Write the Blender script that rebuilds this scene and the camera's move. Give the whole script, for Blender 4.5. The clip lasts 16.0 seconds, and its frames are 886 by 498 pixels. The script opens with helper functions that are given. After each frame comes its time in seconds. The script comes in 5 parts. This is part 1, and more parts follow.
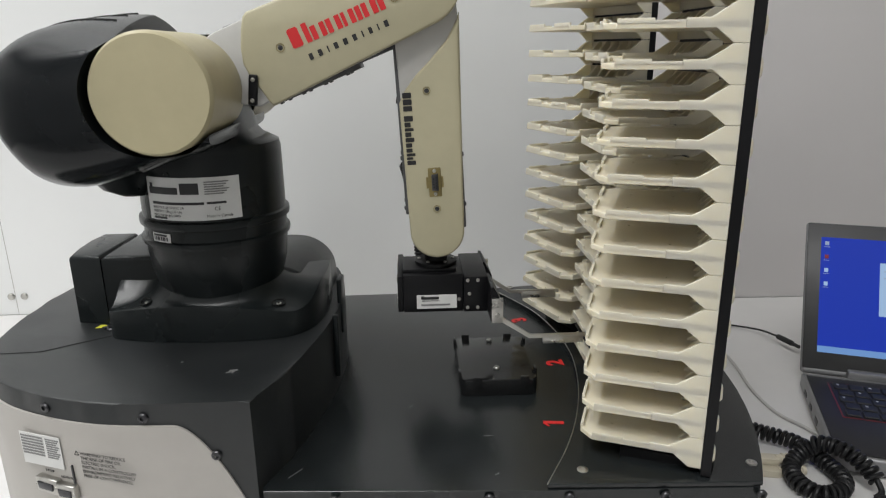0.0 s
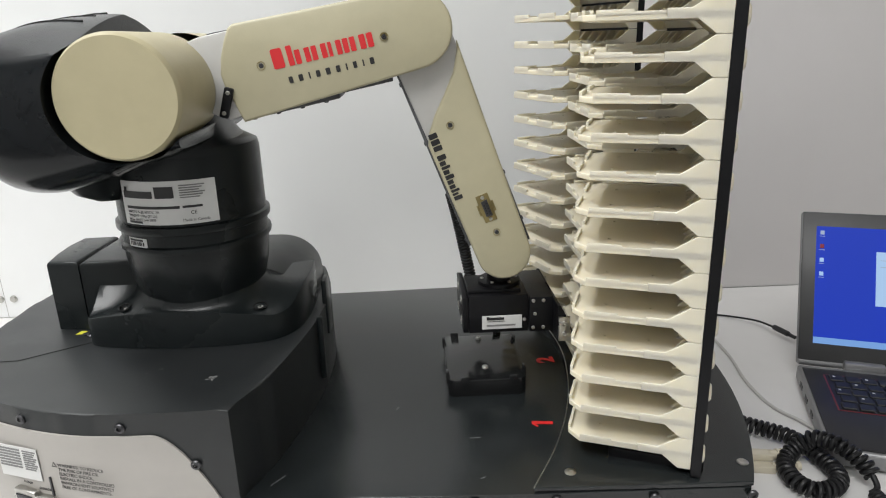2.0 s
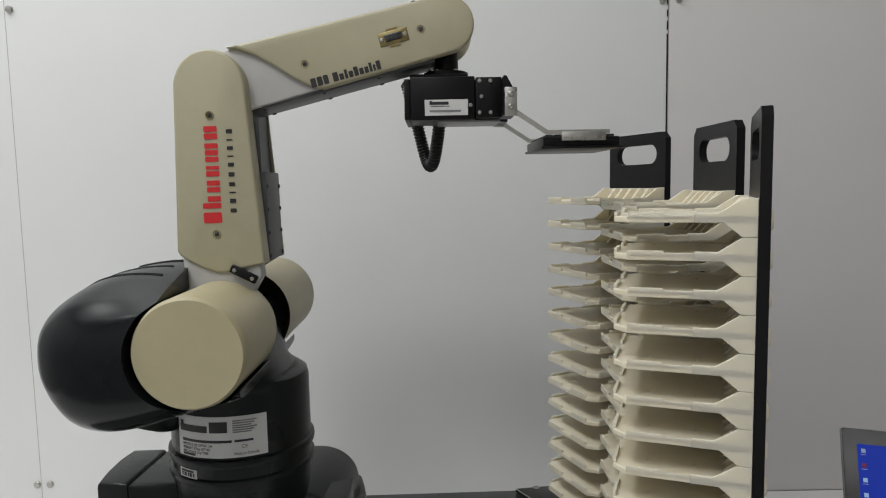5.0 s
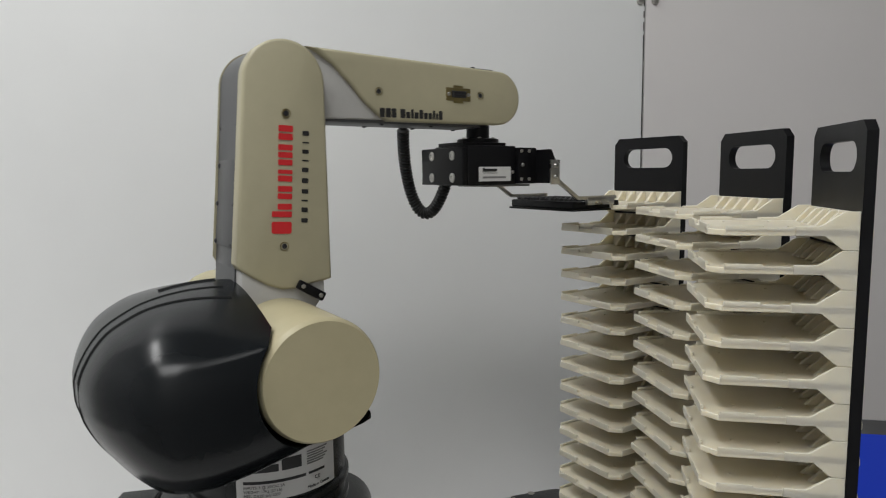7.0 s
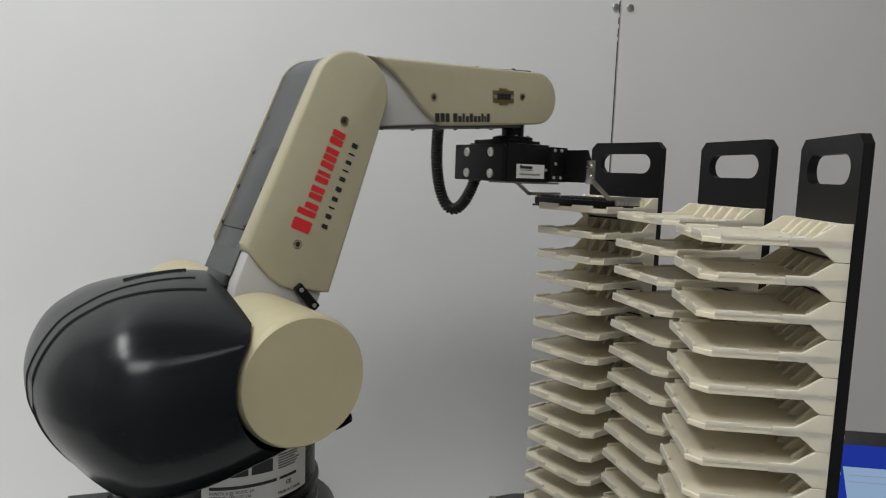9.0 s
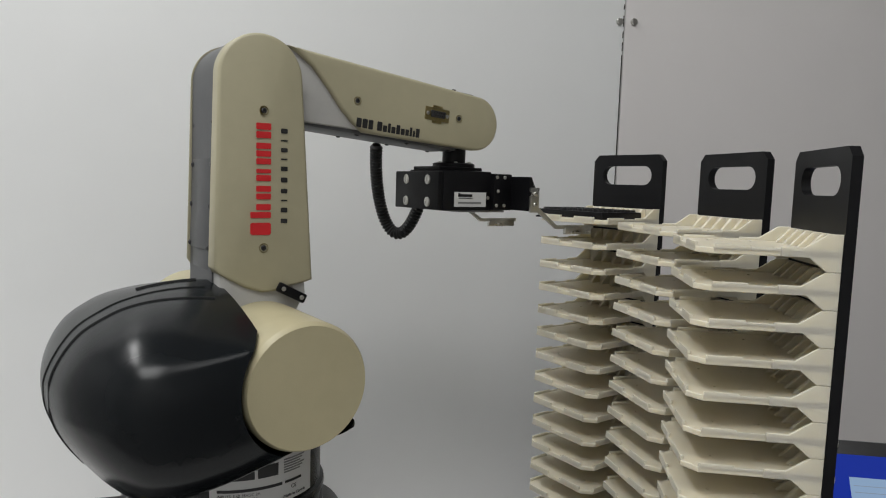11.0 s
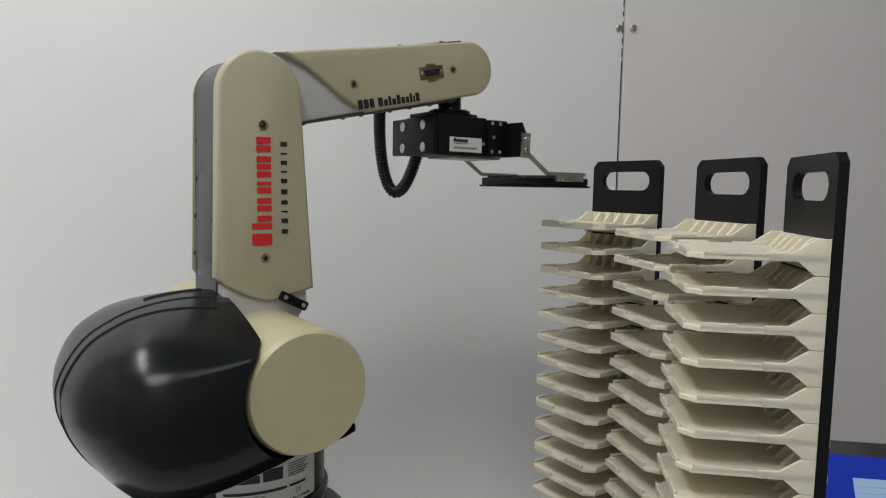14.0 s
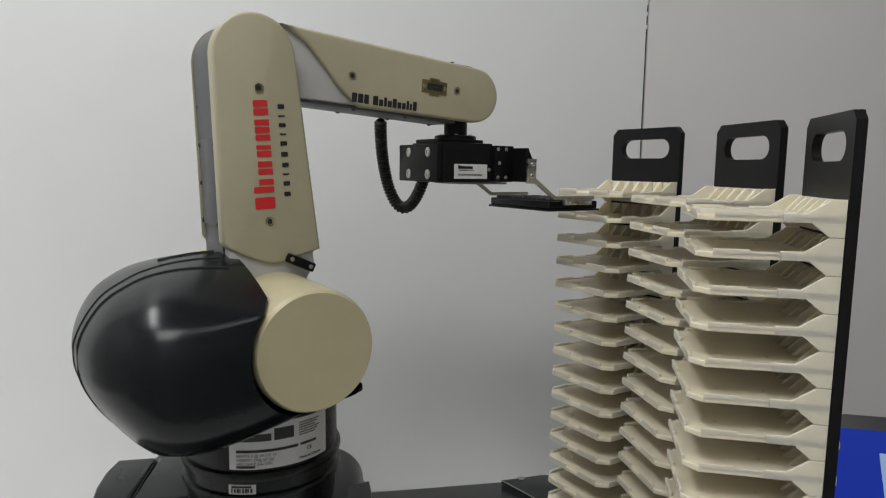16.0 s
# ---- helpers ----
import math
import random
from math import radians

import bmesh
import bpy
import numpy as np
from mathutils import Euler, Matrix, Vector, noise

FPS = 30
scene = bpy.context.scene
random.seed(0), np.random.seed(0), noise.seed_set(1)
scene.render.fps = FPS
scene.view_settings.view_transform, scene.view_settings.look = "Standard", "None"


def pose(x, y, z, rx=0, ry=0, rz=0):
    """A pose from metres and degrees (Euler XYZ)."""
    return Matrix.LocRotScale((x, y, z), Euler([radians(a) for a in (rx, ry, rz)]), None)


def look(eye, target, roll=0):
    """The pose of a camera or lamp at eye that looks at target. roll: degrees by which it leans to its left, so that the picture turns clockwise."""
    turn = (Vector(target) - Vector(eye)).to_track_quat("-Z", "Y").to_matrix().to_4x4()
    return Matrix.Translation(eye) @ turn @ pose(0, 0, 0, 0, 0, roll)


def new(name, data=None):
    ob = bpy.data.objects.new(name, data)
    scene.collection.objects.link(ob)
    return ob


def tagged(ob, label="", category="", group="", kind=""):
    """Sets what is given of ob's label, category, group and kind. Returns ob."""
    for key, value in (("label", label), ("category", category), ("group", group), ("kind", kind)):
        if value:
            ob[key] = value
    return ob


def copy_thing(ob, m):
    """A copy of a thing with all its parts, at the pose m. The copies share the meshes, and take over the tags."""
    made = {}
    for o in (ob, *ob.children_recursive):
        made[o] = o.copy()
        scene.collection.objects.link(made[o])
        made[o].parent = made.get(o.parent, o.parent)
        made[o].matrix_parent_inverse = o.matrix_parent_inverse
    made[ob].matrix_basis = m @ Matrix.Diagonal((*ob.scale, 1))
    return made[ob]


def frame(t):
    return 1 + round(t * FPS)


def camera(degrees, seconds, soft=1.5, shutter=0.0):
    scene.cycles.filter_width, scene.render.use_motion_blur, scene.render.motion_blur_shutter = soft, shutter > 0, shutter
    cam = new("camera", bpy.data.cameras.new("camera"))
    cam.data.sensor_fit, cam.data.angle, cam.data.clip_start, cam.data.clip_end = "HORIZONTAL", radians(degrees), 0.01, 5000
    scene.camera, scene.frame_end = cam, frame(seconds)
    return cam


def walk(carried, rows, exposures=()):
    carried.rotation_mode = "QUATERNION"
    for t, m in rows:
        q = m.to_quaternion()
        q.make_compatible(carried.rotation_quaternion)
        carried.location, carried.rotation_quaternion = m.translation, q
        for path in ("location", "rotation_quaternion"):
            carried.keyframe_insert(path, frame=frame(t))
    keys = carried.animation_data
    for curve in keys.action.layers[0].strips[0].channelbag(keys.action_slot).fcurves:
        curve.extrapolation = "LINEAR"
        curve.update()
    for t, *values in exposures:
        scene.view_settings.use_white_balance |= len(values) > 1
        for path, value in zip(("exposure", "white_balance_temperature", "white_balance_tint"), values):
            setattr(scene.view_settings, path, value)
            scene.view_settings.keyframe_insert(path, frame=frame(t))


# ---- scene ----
cam = camera(67.3, 16.0, soft=1.1, shutter=0.5)
EXPOSURES = ((0, -0.26), (0.5, -0.10), (1.5, 0.04), (3.3, 0.10), (3.8, 0.04), (4.5, -0.64), (7.3, -0.66), (16, -0.66))
PATH = [
    (0, (-0.137, -0.574, 0.395), (-0.484, 1.31, -0.178), -0.6),
    (0.5, (-0.133, -0.566, 0.392), (-0.48, 1.305, -0.226), -0.7),
    (1, (-0.129, -0.555, 0.393), (-0.476, 1.311, -0.236), -1.2),
    (1.5, (-0.128, -0.554, 0.397), (-0.461, 1.318, -0.224), -1.4),
    (2, (-0.12, -0.553, 0.401), (-0.473, 1.32, -0.204), -1.7),
    (2.5, (-0.118, -0.553, 0.401), (-0.477, 1.322, -0.196), -1.8),
    (3, (-0.119, -0.555, 0.402), (-0.475, 1.322, -0.191), -1.7),
    (3.5, (-0.117, -0.563, 0.411), (-0.505, 1.325, -0.125), -1.2),
    (4, (-0.13, -0.571, 0.475), (-0.555, 1.344, 0.084), -1.6),
    (4.5, (-0.131, -0.57, 0.513), (-0.568, 1.367, 0.273), -1.0),
    (5, (-0.128, -0.574, 0.508), (-0.567, 1.368, 0.32), -1.1),
    (5.2, (-0.133, -0.574, 0.513), (-0.563, 1.37, 0.317), -1.2),
    (7.3, (-0.336, -0.532, 0.528), (-0.334, 1.454, 0.292), 0.9),
    (7.5, (-0.348, -0.522, 0.523), (-0.29, 1.462, 0.277), 1.8),
    (8, (-0.349, -0.516, 0.526), (-0.267, 1.468, 0.288), 1.5),
    (8.5, (-0.349, -0.521, 0.525), (-0.283, 1.464, 0.29), 1.7),
    (9, (-0.345, -0.523, 0.523), (-0.282, 1.464, 0.298), 2.0),
    (11.5, (-0.333, -0.546, 0.526), (-0.317, 1.445, 0.335), 1.7),
    (12, (-0.332, -0.549, 0.53), (-0.314, 1.442, 0.339), 1.5),
    (12.5, (-0.332, -0.551, 0.528), (-0.311, 1.441, 0.348), 1.7),
    (13, (-0.332, -0.557, 0.53), (-0.321, 1.435, 0.348), 1.4),
    (13.5, (-0.326, -0.56, 0.528), (-0.326, 1.432, 0.351), 1.4),
    (14, (-0.323, -0.557, 0.53), (-0.33, 1.435, 0.349), 1.1),
    (14.5, (-0.324, -0.556, 0.531), (-0.331, 1.436, 0.359), 1.1),
    (15, (-0.321, -0.553, 0.525), (-0.341, 1.439, 0.343), 1.2),
    (15.5, (-0.315, -0.555, 0.523), (-0.361, 1.434, 0.312), 0.9),
    (16, (-0.299, -0.559, 0.514), (-0.404, 1.423, 0.274), 0.9),
]
walk(cam, [(t, look(eye, target, roll)) for t, eye, target, roll in PATH], EXPOSURES)

# ---- light and exposure ----
scene.view_settings.exposure = 0.0
world = bpy.data.worlds.new("room_air")
world.use_nodes = True
world.node_tree.nodes["Background"].inputs[0].default_value = (0.80, 0.84, 0.90, 1)
world.node_tree.nodes["Background"].inputs[1].default_value = 0.25
scene.world = world


def ceiling_lamp(x, y, sx, sy, watts, colour):
    data = bpy.data.lights.new("ceiling_light_glow", "AREA")
    data.shape, data.size, data.size_y, data.energy, data.color = "RECTANGLE", sx, sy, watts, colour
    ob = new("ceiling_light_glow", data)
    ob.matrix_world = pose(x, y, 2.62, 0, 0, 11)
    return ob


# left key lamp, then front and right lamps added as unseen wall fill
LAMPS = ((-1.65, -0.25, 0.40, 1.4, 56), (-0.70, -1.75, 1.2, 1.2, 66), (0.45, -1.15, 0.6, 1.2, 10))
for lx, ly, wide, deep, watts in LAMPS:
    ceiling_lamp(lx, ly, wide, deep, watts, (0.978, 0.980, 0.974))


# ---- materials ----
def mat(name, colour, rough=0.5, metal=0.0, var=0.08, scale=40.0, bump=0.0, bscale=400.0, coat=0.0, spots=None, island=0.0, spec=0.5):
    """A principled material with colour variation at two scales and a fine relief."""
    m = bpy.data.materials.new(name)
    m.use_nodes = True
    nt = m.node_tree
    n, l = nt.nodes, nt.links
    b = n["Principled BSDF"]
    b.inputs["Roughness"].default_value, b.inputs["Metallic"].default_value = rough, metal
    b.inputs["Coat Weight"].default_value, b.inputs["Specular IOR Level"].default_value = coat, spec
    co = n.new("ShaderNodeTexCoord")
    big, fine = n.new("ShaderNodeTexNoise"), n.new("ShaderNodeTexNoise")
    big.inputs["Scale"].default_value, fine.inputs["Scale"].default_value = scale * 0.15, scale
    big.inputs["Detail"].default_value = fine.inputs["Detail"].default_value = 6
    for q in (big, fine):
        l.new(co.outputs["Object"], q.inputs["Vector"])
    add = n.new("ShaderNodeMath")
    add.operation = "ADD"
    l.new(big.outputs["Fac"], add.inputs[0])
    l.new(fine.outputs["Fac"], add.inputs[1])
    ramp = n.new("ShaderNodeMapRange")
    ramp.inputs["From Min"].default_value, ramp.inputs["From Max"].default_value = 0.7, 1.3
    ramp.inputs["To Min"].default_value, ramp.inputs["To Max"].default_value = 1 - var, 1 + var
    l.new(add.outputs[0], ramp.inputs["Value"])
    mul = n.new("ShaderNodeVectorMath")
    mul.operation = "SCALE"
    mul.inputs[0].default_value = colour
    l.new(ramp.outputs[0], mul.inputs["Scale"])
    out = mul.outputs[0]
    if island:
        info = n.new("ShaderNodeObjectInfo")
        mr = n.new("ShaderNodeMapRange")
        mr.inputs["To Min"].default_value, mr.inputs["To Max"].default_value = 1 - island, 1 + island
        l.new(info.outputs["Random"], mr.inputs["Value"])
        m2 = n.new("ShaderNodeVectorMath")
        m2.operation = "SCALE"
        l.new(out, m2.inputs[0])
        l.new(mr.outputs[0], m2.inputs["Scale"])
        out = m2.outputs[0]
    if spots:
        sp = n.new("ShaderNodeTexNoise")
        sp.inputs["Scale"].default_value, sp.inputs["Detail"].default_value = spots[1], 8
        l.new(co.outputs["Object"], sp.inputs["Vector"])
        sr = n.new("ShaderNodeMapRange")
        sr.inputs["From Min"].default_value, sr.inputs["From Max"].default_value = 0.64, 0.72
        l.new(sp.outputs["Fac"], sr.inputs["Value"])
        mx = n.new("ShaderNodeMix")
        mx.data_type = "RGBA"
        l.new(sr.outputs[0], mx.inputs["Factor"])
        l.new(out, mx.inputs[6])
        mx.inputs[7].default_value = (*spots[0], 1)
        out = mx.outputs[2]
    l.new(out, b.inputs["Base Color"])
    rr = n.new("ShaderNodeMapRange")
    rr.inputs["From Min"].default_value, rr.inputs["From Max"].default_value = 0.3, 0.7
    rr.inputs["To Min"].default_value, rr.inputs["To Max"].default_value = max(0.02, rough - 0.07), min(1, rough + 0.07)
    l.new(big.outputs["Fac"], rr.inputs["Value"])
    l.new(rr.outputs[0], b.inputs["Roughness"])
    if bump:
        gr = n.new("ShaderNodeTexNoise")
        gr.inputs["Scale"].default_value, gr.inputs["Detail"].default_value = bscale, 3
        l.new(co.outputs["Object"], gr.inputs["Vector"])
        bp = n.new("ShaderNodeBump")
        bp.inputs["Strength"].default_value, bp.inputs["Distance"].default_value = bump, 0.0006
        l.new(gr.outputs["Fac"], bp.inputs["Height"])
        l.new(bp.outputs["Normal"], b.inputs["Normal"])
    return m


def glowing(name, colour, strength):
    m = bpy.data.materials.new(name)
    m.use_nodes = True
    b = m.node_tree.nodes["Principled BSDF"]
    b.inputs["Base Color"].default_value = (0.01, 0.01, 0.012, 1)
    b.inputs["Roughness"].default_value = 0.5
    b.inputs["Specular IOR Level"].default_value = 0.2
    b.inputs["Emission Color"].default_value = (*colour, 1)
    b.inputs["Emission Strength"].default_value = strength
    return m


CREAM = mat("cream_paint", (0.41, 0.378, 0.258), 0.42, 0, 0.04, 60, 0.15, 900)
DRUM = mat("drum_paint", (0.43, 0.385, 0.245), 0.42, 0, 0.04, 60, 0.15, 900)
WHITEPAINT = mat("off_white_casting", (0.46, 0.455, 0.44), 0.5, 0, 0.05, 60, 0.2, 700)
GREYSTEEL = mat("grey_painted_steel", (0.078, 0.080, 0.083), 0.45, 0.2, 0.1, 50, 0.15, 900)
SHELL = mat("black_gloss_shell", (0.0060, 0.0074, 0.0088), 0.22, 0, 0.15, 30, 0.05, 600, spec=0.24)
BODY = mat("black_satin_casting", (0.0080, 0.0105, 0.0112), 0.30, 0, 0.15, 40, 0.25, 700, spec=0.30)
TEXTURED = mat("charcoal_textured_cover", (0.0170, 0.0190, 0.0200), 0.38, 0, 0.15, 60, 0.3, 1500, spec=0.5)
DECK = mat("charcoal_deck_paint", (0.0135, 0.0160, 0.0168), 0.20, 0, 0.16, 20, 0.12, 1600)
ANOD = mat("black_anodised_aluminium", (0.006, 0.006, 0.007), 0.36, 0.0, 0.15, 60, 0.1, 900, spec=0.2)
NEST = mat("black_polished_nest", (0.010, 0.0105, 0.011), 0.14, 0.0, 0.15, 60, 0.05, 900)
TRAY = mat("ivory_plastic", (0.69, 0.635, 0.50), 0.42, 0, 0.03, 50, 0.06, 700, island=0.025)
_t = TRAY.node_tree.nodes["Principled BSDF"]
_t.inputs["Subsurface Weight"].default_value, _t.inputs["Subsurface Scale"].default_value = 0.5, 0.012
_t.inputs["Subsurface Radius"].default_value = (1.0, 0.9, 0.7)
STEEL = mat("bright_steel", (0.52, 0.51, 0.48), 0.32, 1.0, 0.12, 120, 0.1, 900)
DARKSTEEL = mat("dark_screw_steel", (0.08, 0.08, 0.085), 0.35, 0.9, 0.2, 120)
BRASS = mat("yellow_zinc", (0.27, 0.22, 0.10), 0.35, 0.9, 0.15, 120)
RUBBER = mat("black_rubber", (0.012, 0.012, 0.013), 0.4, 0, 0.2, 120, 0.1, 900, spec=0.35)
LABEL = mat("white_label", (0.62, 0.62, 0.61), 0.35, 0, 0.04, 60)
INK = mat("black_ink", (0.015, 0.015, 0.016), 0.5)
GREYINK = mat("grey_ink", (0.2, 0.2, 0.2), 0.5)
RED = mat("red_ink", (0.62, 0.02, 0.025), 0.45, 0, 0.04)
REDTAPE = mat("red_vinyl", (0.60, 0.02, 0.02), 0.5, 0, 0.06)
YELLOW = mat("yellow_sticker", (0.62, 0.60, 0.05), 0.5)
PANEL = mat("light_grey_panel_paint", (0.40, 0.38, 0.355), 0.45, 0, 0.04, 40, 0.15, 900)
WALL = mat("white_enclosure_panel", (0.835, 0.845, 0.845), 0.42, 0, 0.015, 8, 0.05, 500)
# warm tone of the right panel, with light fading rightwards darkened into its colour
WALLWARMDIM = mat("white_enclosure_panel_warm_dimmed", (0.62, 0.60, 0.595), 0.45, 0, 0.015, 8, 0.05, 500)
TABLE = mat("white_laminate", (0.70, 0.69, 0.68), 0.4, 0, 0.02, 25, 0.05, 500)
ROOM = mat("room_paint", (0.58, 0.58, 0.57), 0.7, 0, 0.03, 6)
FLOOR = mat("grey_floor_vinyl", (0.30, 0.29, 0.28), 0.5, 0, 0.06, 6)
LAPGREY = mat("laptop_silver", (0.27, 0.27, 0.275), 0.38, 0.5, 0.05, 60)
LAPBLACK = mat("laptop_black", (0.014, 0.014, 0.015), 0.42, 0, 0.1, 60, 0.2, 1500)
KEYCAP = mat("black_keycap", (0.012, 0.012, 0.013), 0.5, 0, 0.1, 60)
REDTRIM = mat("red_keyboard_trim", (0.17, 0.015, 0.025), 0.4)
BLUESCREEN = glowing("blue_screen", (0.002, 0.036, 0.50), 0.85)
PALESCREEN = glowing("pale_dialog", (0.42, 0.62, 0.90), 0.85)
BARSCREEN = glowing("taskbar", (0.18, 0.36, 0.72), 0.9)
ICON = glowing("icon", (0.45, 0.55, 0.75), 0.7)
ICONRED = glowing("icon_red", (0.25, 0.03, 0.04), 0.8)
CABLEWHITE = mat("ivory_cable", (0.58, 0.53, 0.42), 0.5, 0, 0.05, 60)
CABLEGREY = mat("grey_cable", (0.5, 0.49, 0.47), 0.5, 0, 0.05, 60)
GAP = mat("dark_gap", (0.006, 0.006, 0.006), 0.9)


# ---- shaping helpers ----
def part(name, bm, material, parent=None, label="", smooth=True, m=None):
    me = bpy.data.meshes.new(name)
    bmesh.ops.recalc_face_normals(bm, faces=bm.faces)
    bm.to_mesh(me)
    bm.free()
    me.materials.append(material)
    if smooth:
        for p in me.polygons:
            p.use_smooth = True
        me.set_sharp_from_angle(angle=radians(32))
    ob = new(name, me)
    if parent is not None:
        ob.parent = parent
    if m is not None:
        ob.matrix_basis = m
    if label:
        ob["label"] = label
    return ob


def box(x0, x1, y0, y1, z0, z1, bevel=0.0, seg=2, bm=None):
    own = bmesh.new()
    bmesh.ops.create_cube(own, size=1)
    for v in own.verts:
        v.co = ((x0 + x1) / 2 + v.co.x * (x1 - x0), (y0 + y1) / 2 + v.co.y * (y1 - y0), (z0 + z1) / 2 + v.co.z * (z1 - z0))
    if bevel:
        bmesh.ops.bevel(own, geom=own.edges[:], offset=bevel, segments=seg, affect="EDGES", profile=0.5)
    return merged(bm, own)


def merged(bm, own):
    if bm is None:
        return own
    me = bpy.data.meshes.new("joined")
    own.to_mesh(me)
    own.free()
    bm.from_mesh(me)
    bpy.data.meshes.remove(me)
    return bm


def prism(outline, z0, z1, bevel=0.0, seg=2, m=None, bm=None, top_only=False):
    """A flat outline (x, y) raised from z0 to z1, its rims rounded, then placed by m."""
    own = bmesh.new()
    vs = [own.verts.new((x, y, z0)) for x, y in outline]
    f = own.faces.new(vs)
    r = bmesh.ops.extrude_face_region(own, geom=[f])
    for v in r["geom"]:
        if isinstance(v, bmesh.types.BMVert):
            v.co.z = z1
    if bevel:
        es = [e for e in own.edges if abs(e.verts[0].co.z - e.verts[1].co.z) < 1e-7 and (not top_only or abs(e.verts[0].co.z - z1) < 1e-7)]
        bmesh.ops.bevel(own, geom=es, offset=bevel, segments=seg, affect="EDGES", profile=0.5)
    if m is not None:
        own.transform(m)
    return merged(bm, own)


def lathe(profile, n=48, m=None, bm=None):
    """Turns (radius, height) pairs round z."""
    own = bmesh.new()
    rings = []
    for r, z in profile:
        rings.append([own.verts.new((r * math.cos(6.283185 * k / n), r * math.sin(6.283185 * k / n), z)) for k in range(n)] if r > 1e-6 else [own.verts.new((0, 0, z))])
    for a, b in zip(rings, rings[1:]):
        for k in range(n):
            q = (k + 1) % n
            if len(a) == 1 and len(b) == 1:
                continue
            if len(a) == 1:
                own.faces.new((a[0], b[k], b[q]))
            elif len(b) == 1:
                own.faces.new((a[k], a[q], b[0]))
            else:
                own.faces.new((a[k], a[q], b[q], b[k]))
    if m is not None:
        own.transform(m)
    return merged(bm, own)


def smooth_line(points, n):
    """A Catmull-Rom curve through points."""
    p = [Vector(q) for q in points]
    p = [2 * p[0] - p[1]] + p + [2 * p[-1] - p[-2]]
    out = []
    for i in range(1, len(p) - 2):
        for k in range(n):
            t = k / n
            a, b, c, d = p[i - 1 : i + 3]
            out.append(0.5 * (2 * b + (c - a) * t + (2 * a - 5 * b + 4 * c - d) * t * t + (3 * b - a - 3 * c + d) * t ** 3))
    out.append(p[-2])
    return out


def tube(points, radius, n=10, bm=None, closed_ends=True):
    own = bmesh.new()
    rings, up = [], Vector((0, 0, 1))
    for i, p in enumerate(points):
        d = (points[min(i + 1, len(points) - 1)] - points[max(i - 1, 0)]).normalized()
        if abs(d.dot(up)) > 0.95:
            up = Vector((1, 0, 0)) if abs(d.x) < 0.9 else Vector((0, 1, 0))
        side = d.cross(up).normalized()
        up = side.cross(d).normalized()
        rings.append([own.verts.new(p + radius * (math.cos(6.283185 * k / n) * side + math.sin(6.283185 * k / n) * up)) for k in range(n)])
    for a, b in zip(rings, rings[1:]):
        for k in range(n):
            own.faces.new((a[k], a[(k + 1) % n], b[(k + 1) % n], b[k]))
    if closed_ends:
        own.faces.new(rings[0][::-1])
        own.faces.new(rings[-1])
    return merged(bm, own)


def coil(points, big, wire, pitch, n=8, per=12):
    """A wire wound round a line."""
    line, turns, out = points, 0.0, []
    up = Vector((0, 0, 1))
    for i in range(len(line) - 1):
        d = line[i + 1] - line[i]
        steps = max(1, int(per * d.length / pitch))
        u = d.normalized()
        if abs(u.dot(up)) > 0.97:
            up = Vector((0, 1, 0))
        side = u.cross(up).normalized()
        up = side.cross(u).normalized()
        for k in range(steps):
            turns += d.length / steps / pitch
            a = 6.283185 * turns
            out.append(line[i] + d * (k / steps) + big * (math.cos(a) * side + math.sin(a) * up))
    return tube(out, wire, n)


def thing(name, label, category, m, group=""):
    ob = new(name)
    ob.empty_display_size = 0.02
    ob.matrix_basis = m
    return tagged(ob, label, category, group)


def screw_mesh(r, h, socket=True):
    """A domed screw head on z = 0 with a recess."""
    prof = [(r, 0), (r, h * 0.55), (r * 0.82, h * 0.9), (r * 0.45, h)]
    prof += [(r * 0.42, h * 0.45), (0, h * 0.45)] if socket else [(0, h)]
    me = bpy.data.meshes.new("screw")
    bm = lathe(prof, 14)
    bm.to_mesh(me)
    bm.free()
    for p in me.polygons:
        p.use_smooth = True
    me.set_sharp_from_angle(angle=radians(32))
    return me


SCREW_DARK = screw_mesh(0.0034, 0.0022)
SCREW_DARK.materials.append(DARKSTEEL)
SCREW_BRIGHT = screw_mesh(0.0030, 0.0022)
SCREW_BRIGHT.materials.append(STEEL)
SCREW_BIG = screw_mesh(0.0048, 0.003)
SCREW_BIG.materials.append(DARKSTEEL)
SCREW_WASHER = screw_mesh(0.0055, 0.0012)
SCREW_WASHER.materials.append(STEEL)
SCREW_SMALL = screw_mesh(0.0021, 0.0015)
SCREW_SMALL.materials.append(STEEL)
SCREW_COVER = screw_mesh(0.0024, 0.0014)
SCREW_COVER.materials.append(DARKSTEEL)
SCREW_WALL = screw_mesh(0.0068, 0.005, False)
SCREW_WALL.materials.append(STEEL)


def screw(me, parent, m, name="screw"):
    ob = new(name, me)
    ob.parent = parent
    ob.matrix_basis = m
    return ob


def words(name, text, size, material, parent, m, depth=0.0002, align="LEFT", bold=0.0):
    """Flat raised lettering in the built-in font, lying in the xy plane of m."""
    cu = bpy.data.curves.new(name, "FONT")
    cu.body, cu.size, cu.extrude, cu.align_x, cu.offset = text, size, depth, align, bold
    tmp = new(name, cu)
    me = bpy.data.meshes.new_from_object(tmp.evaluated_get(bpy.context.evaluated_depsgraph_get()))
    bpy.data.objects.remove(tmp)
    me.materials.clear()
    me.materials.append(material)
    ob = new(name, me)
    ob.parent = parent
    ob.matrix_basis = m
    return ob


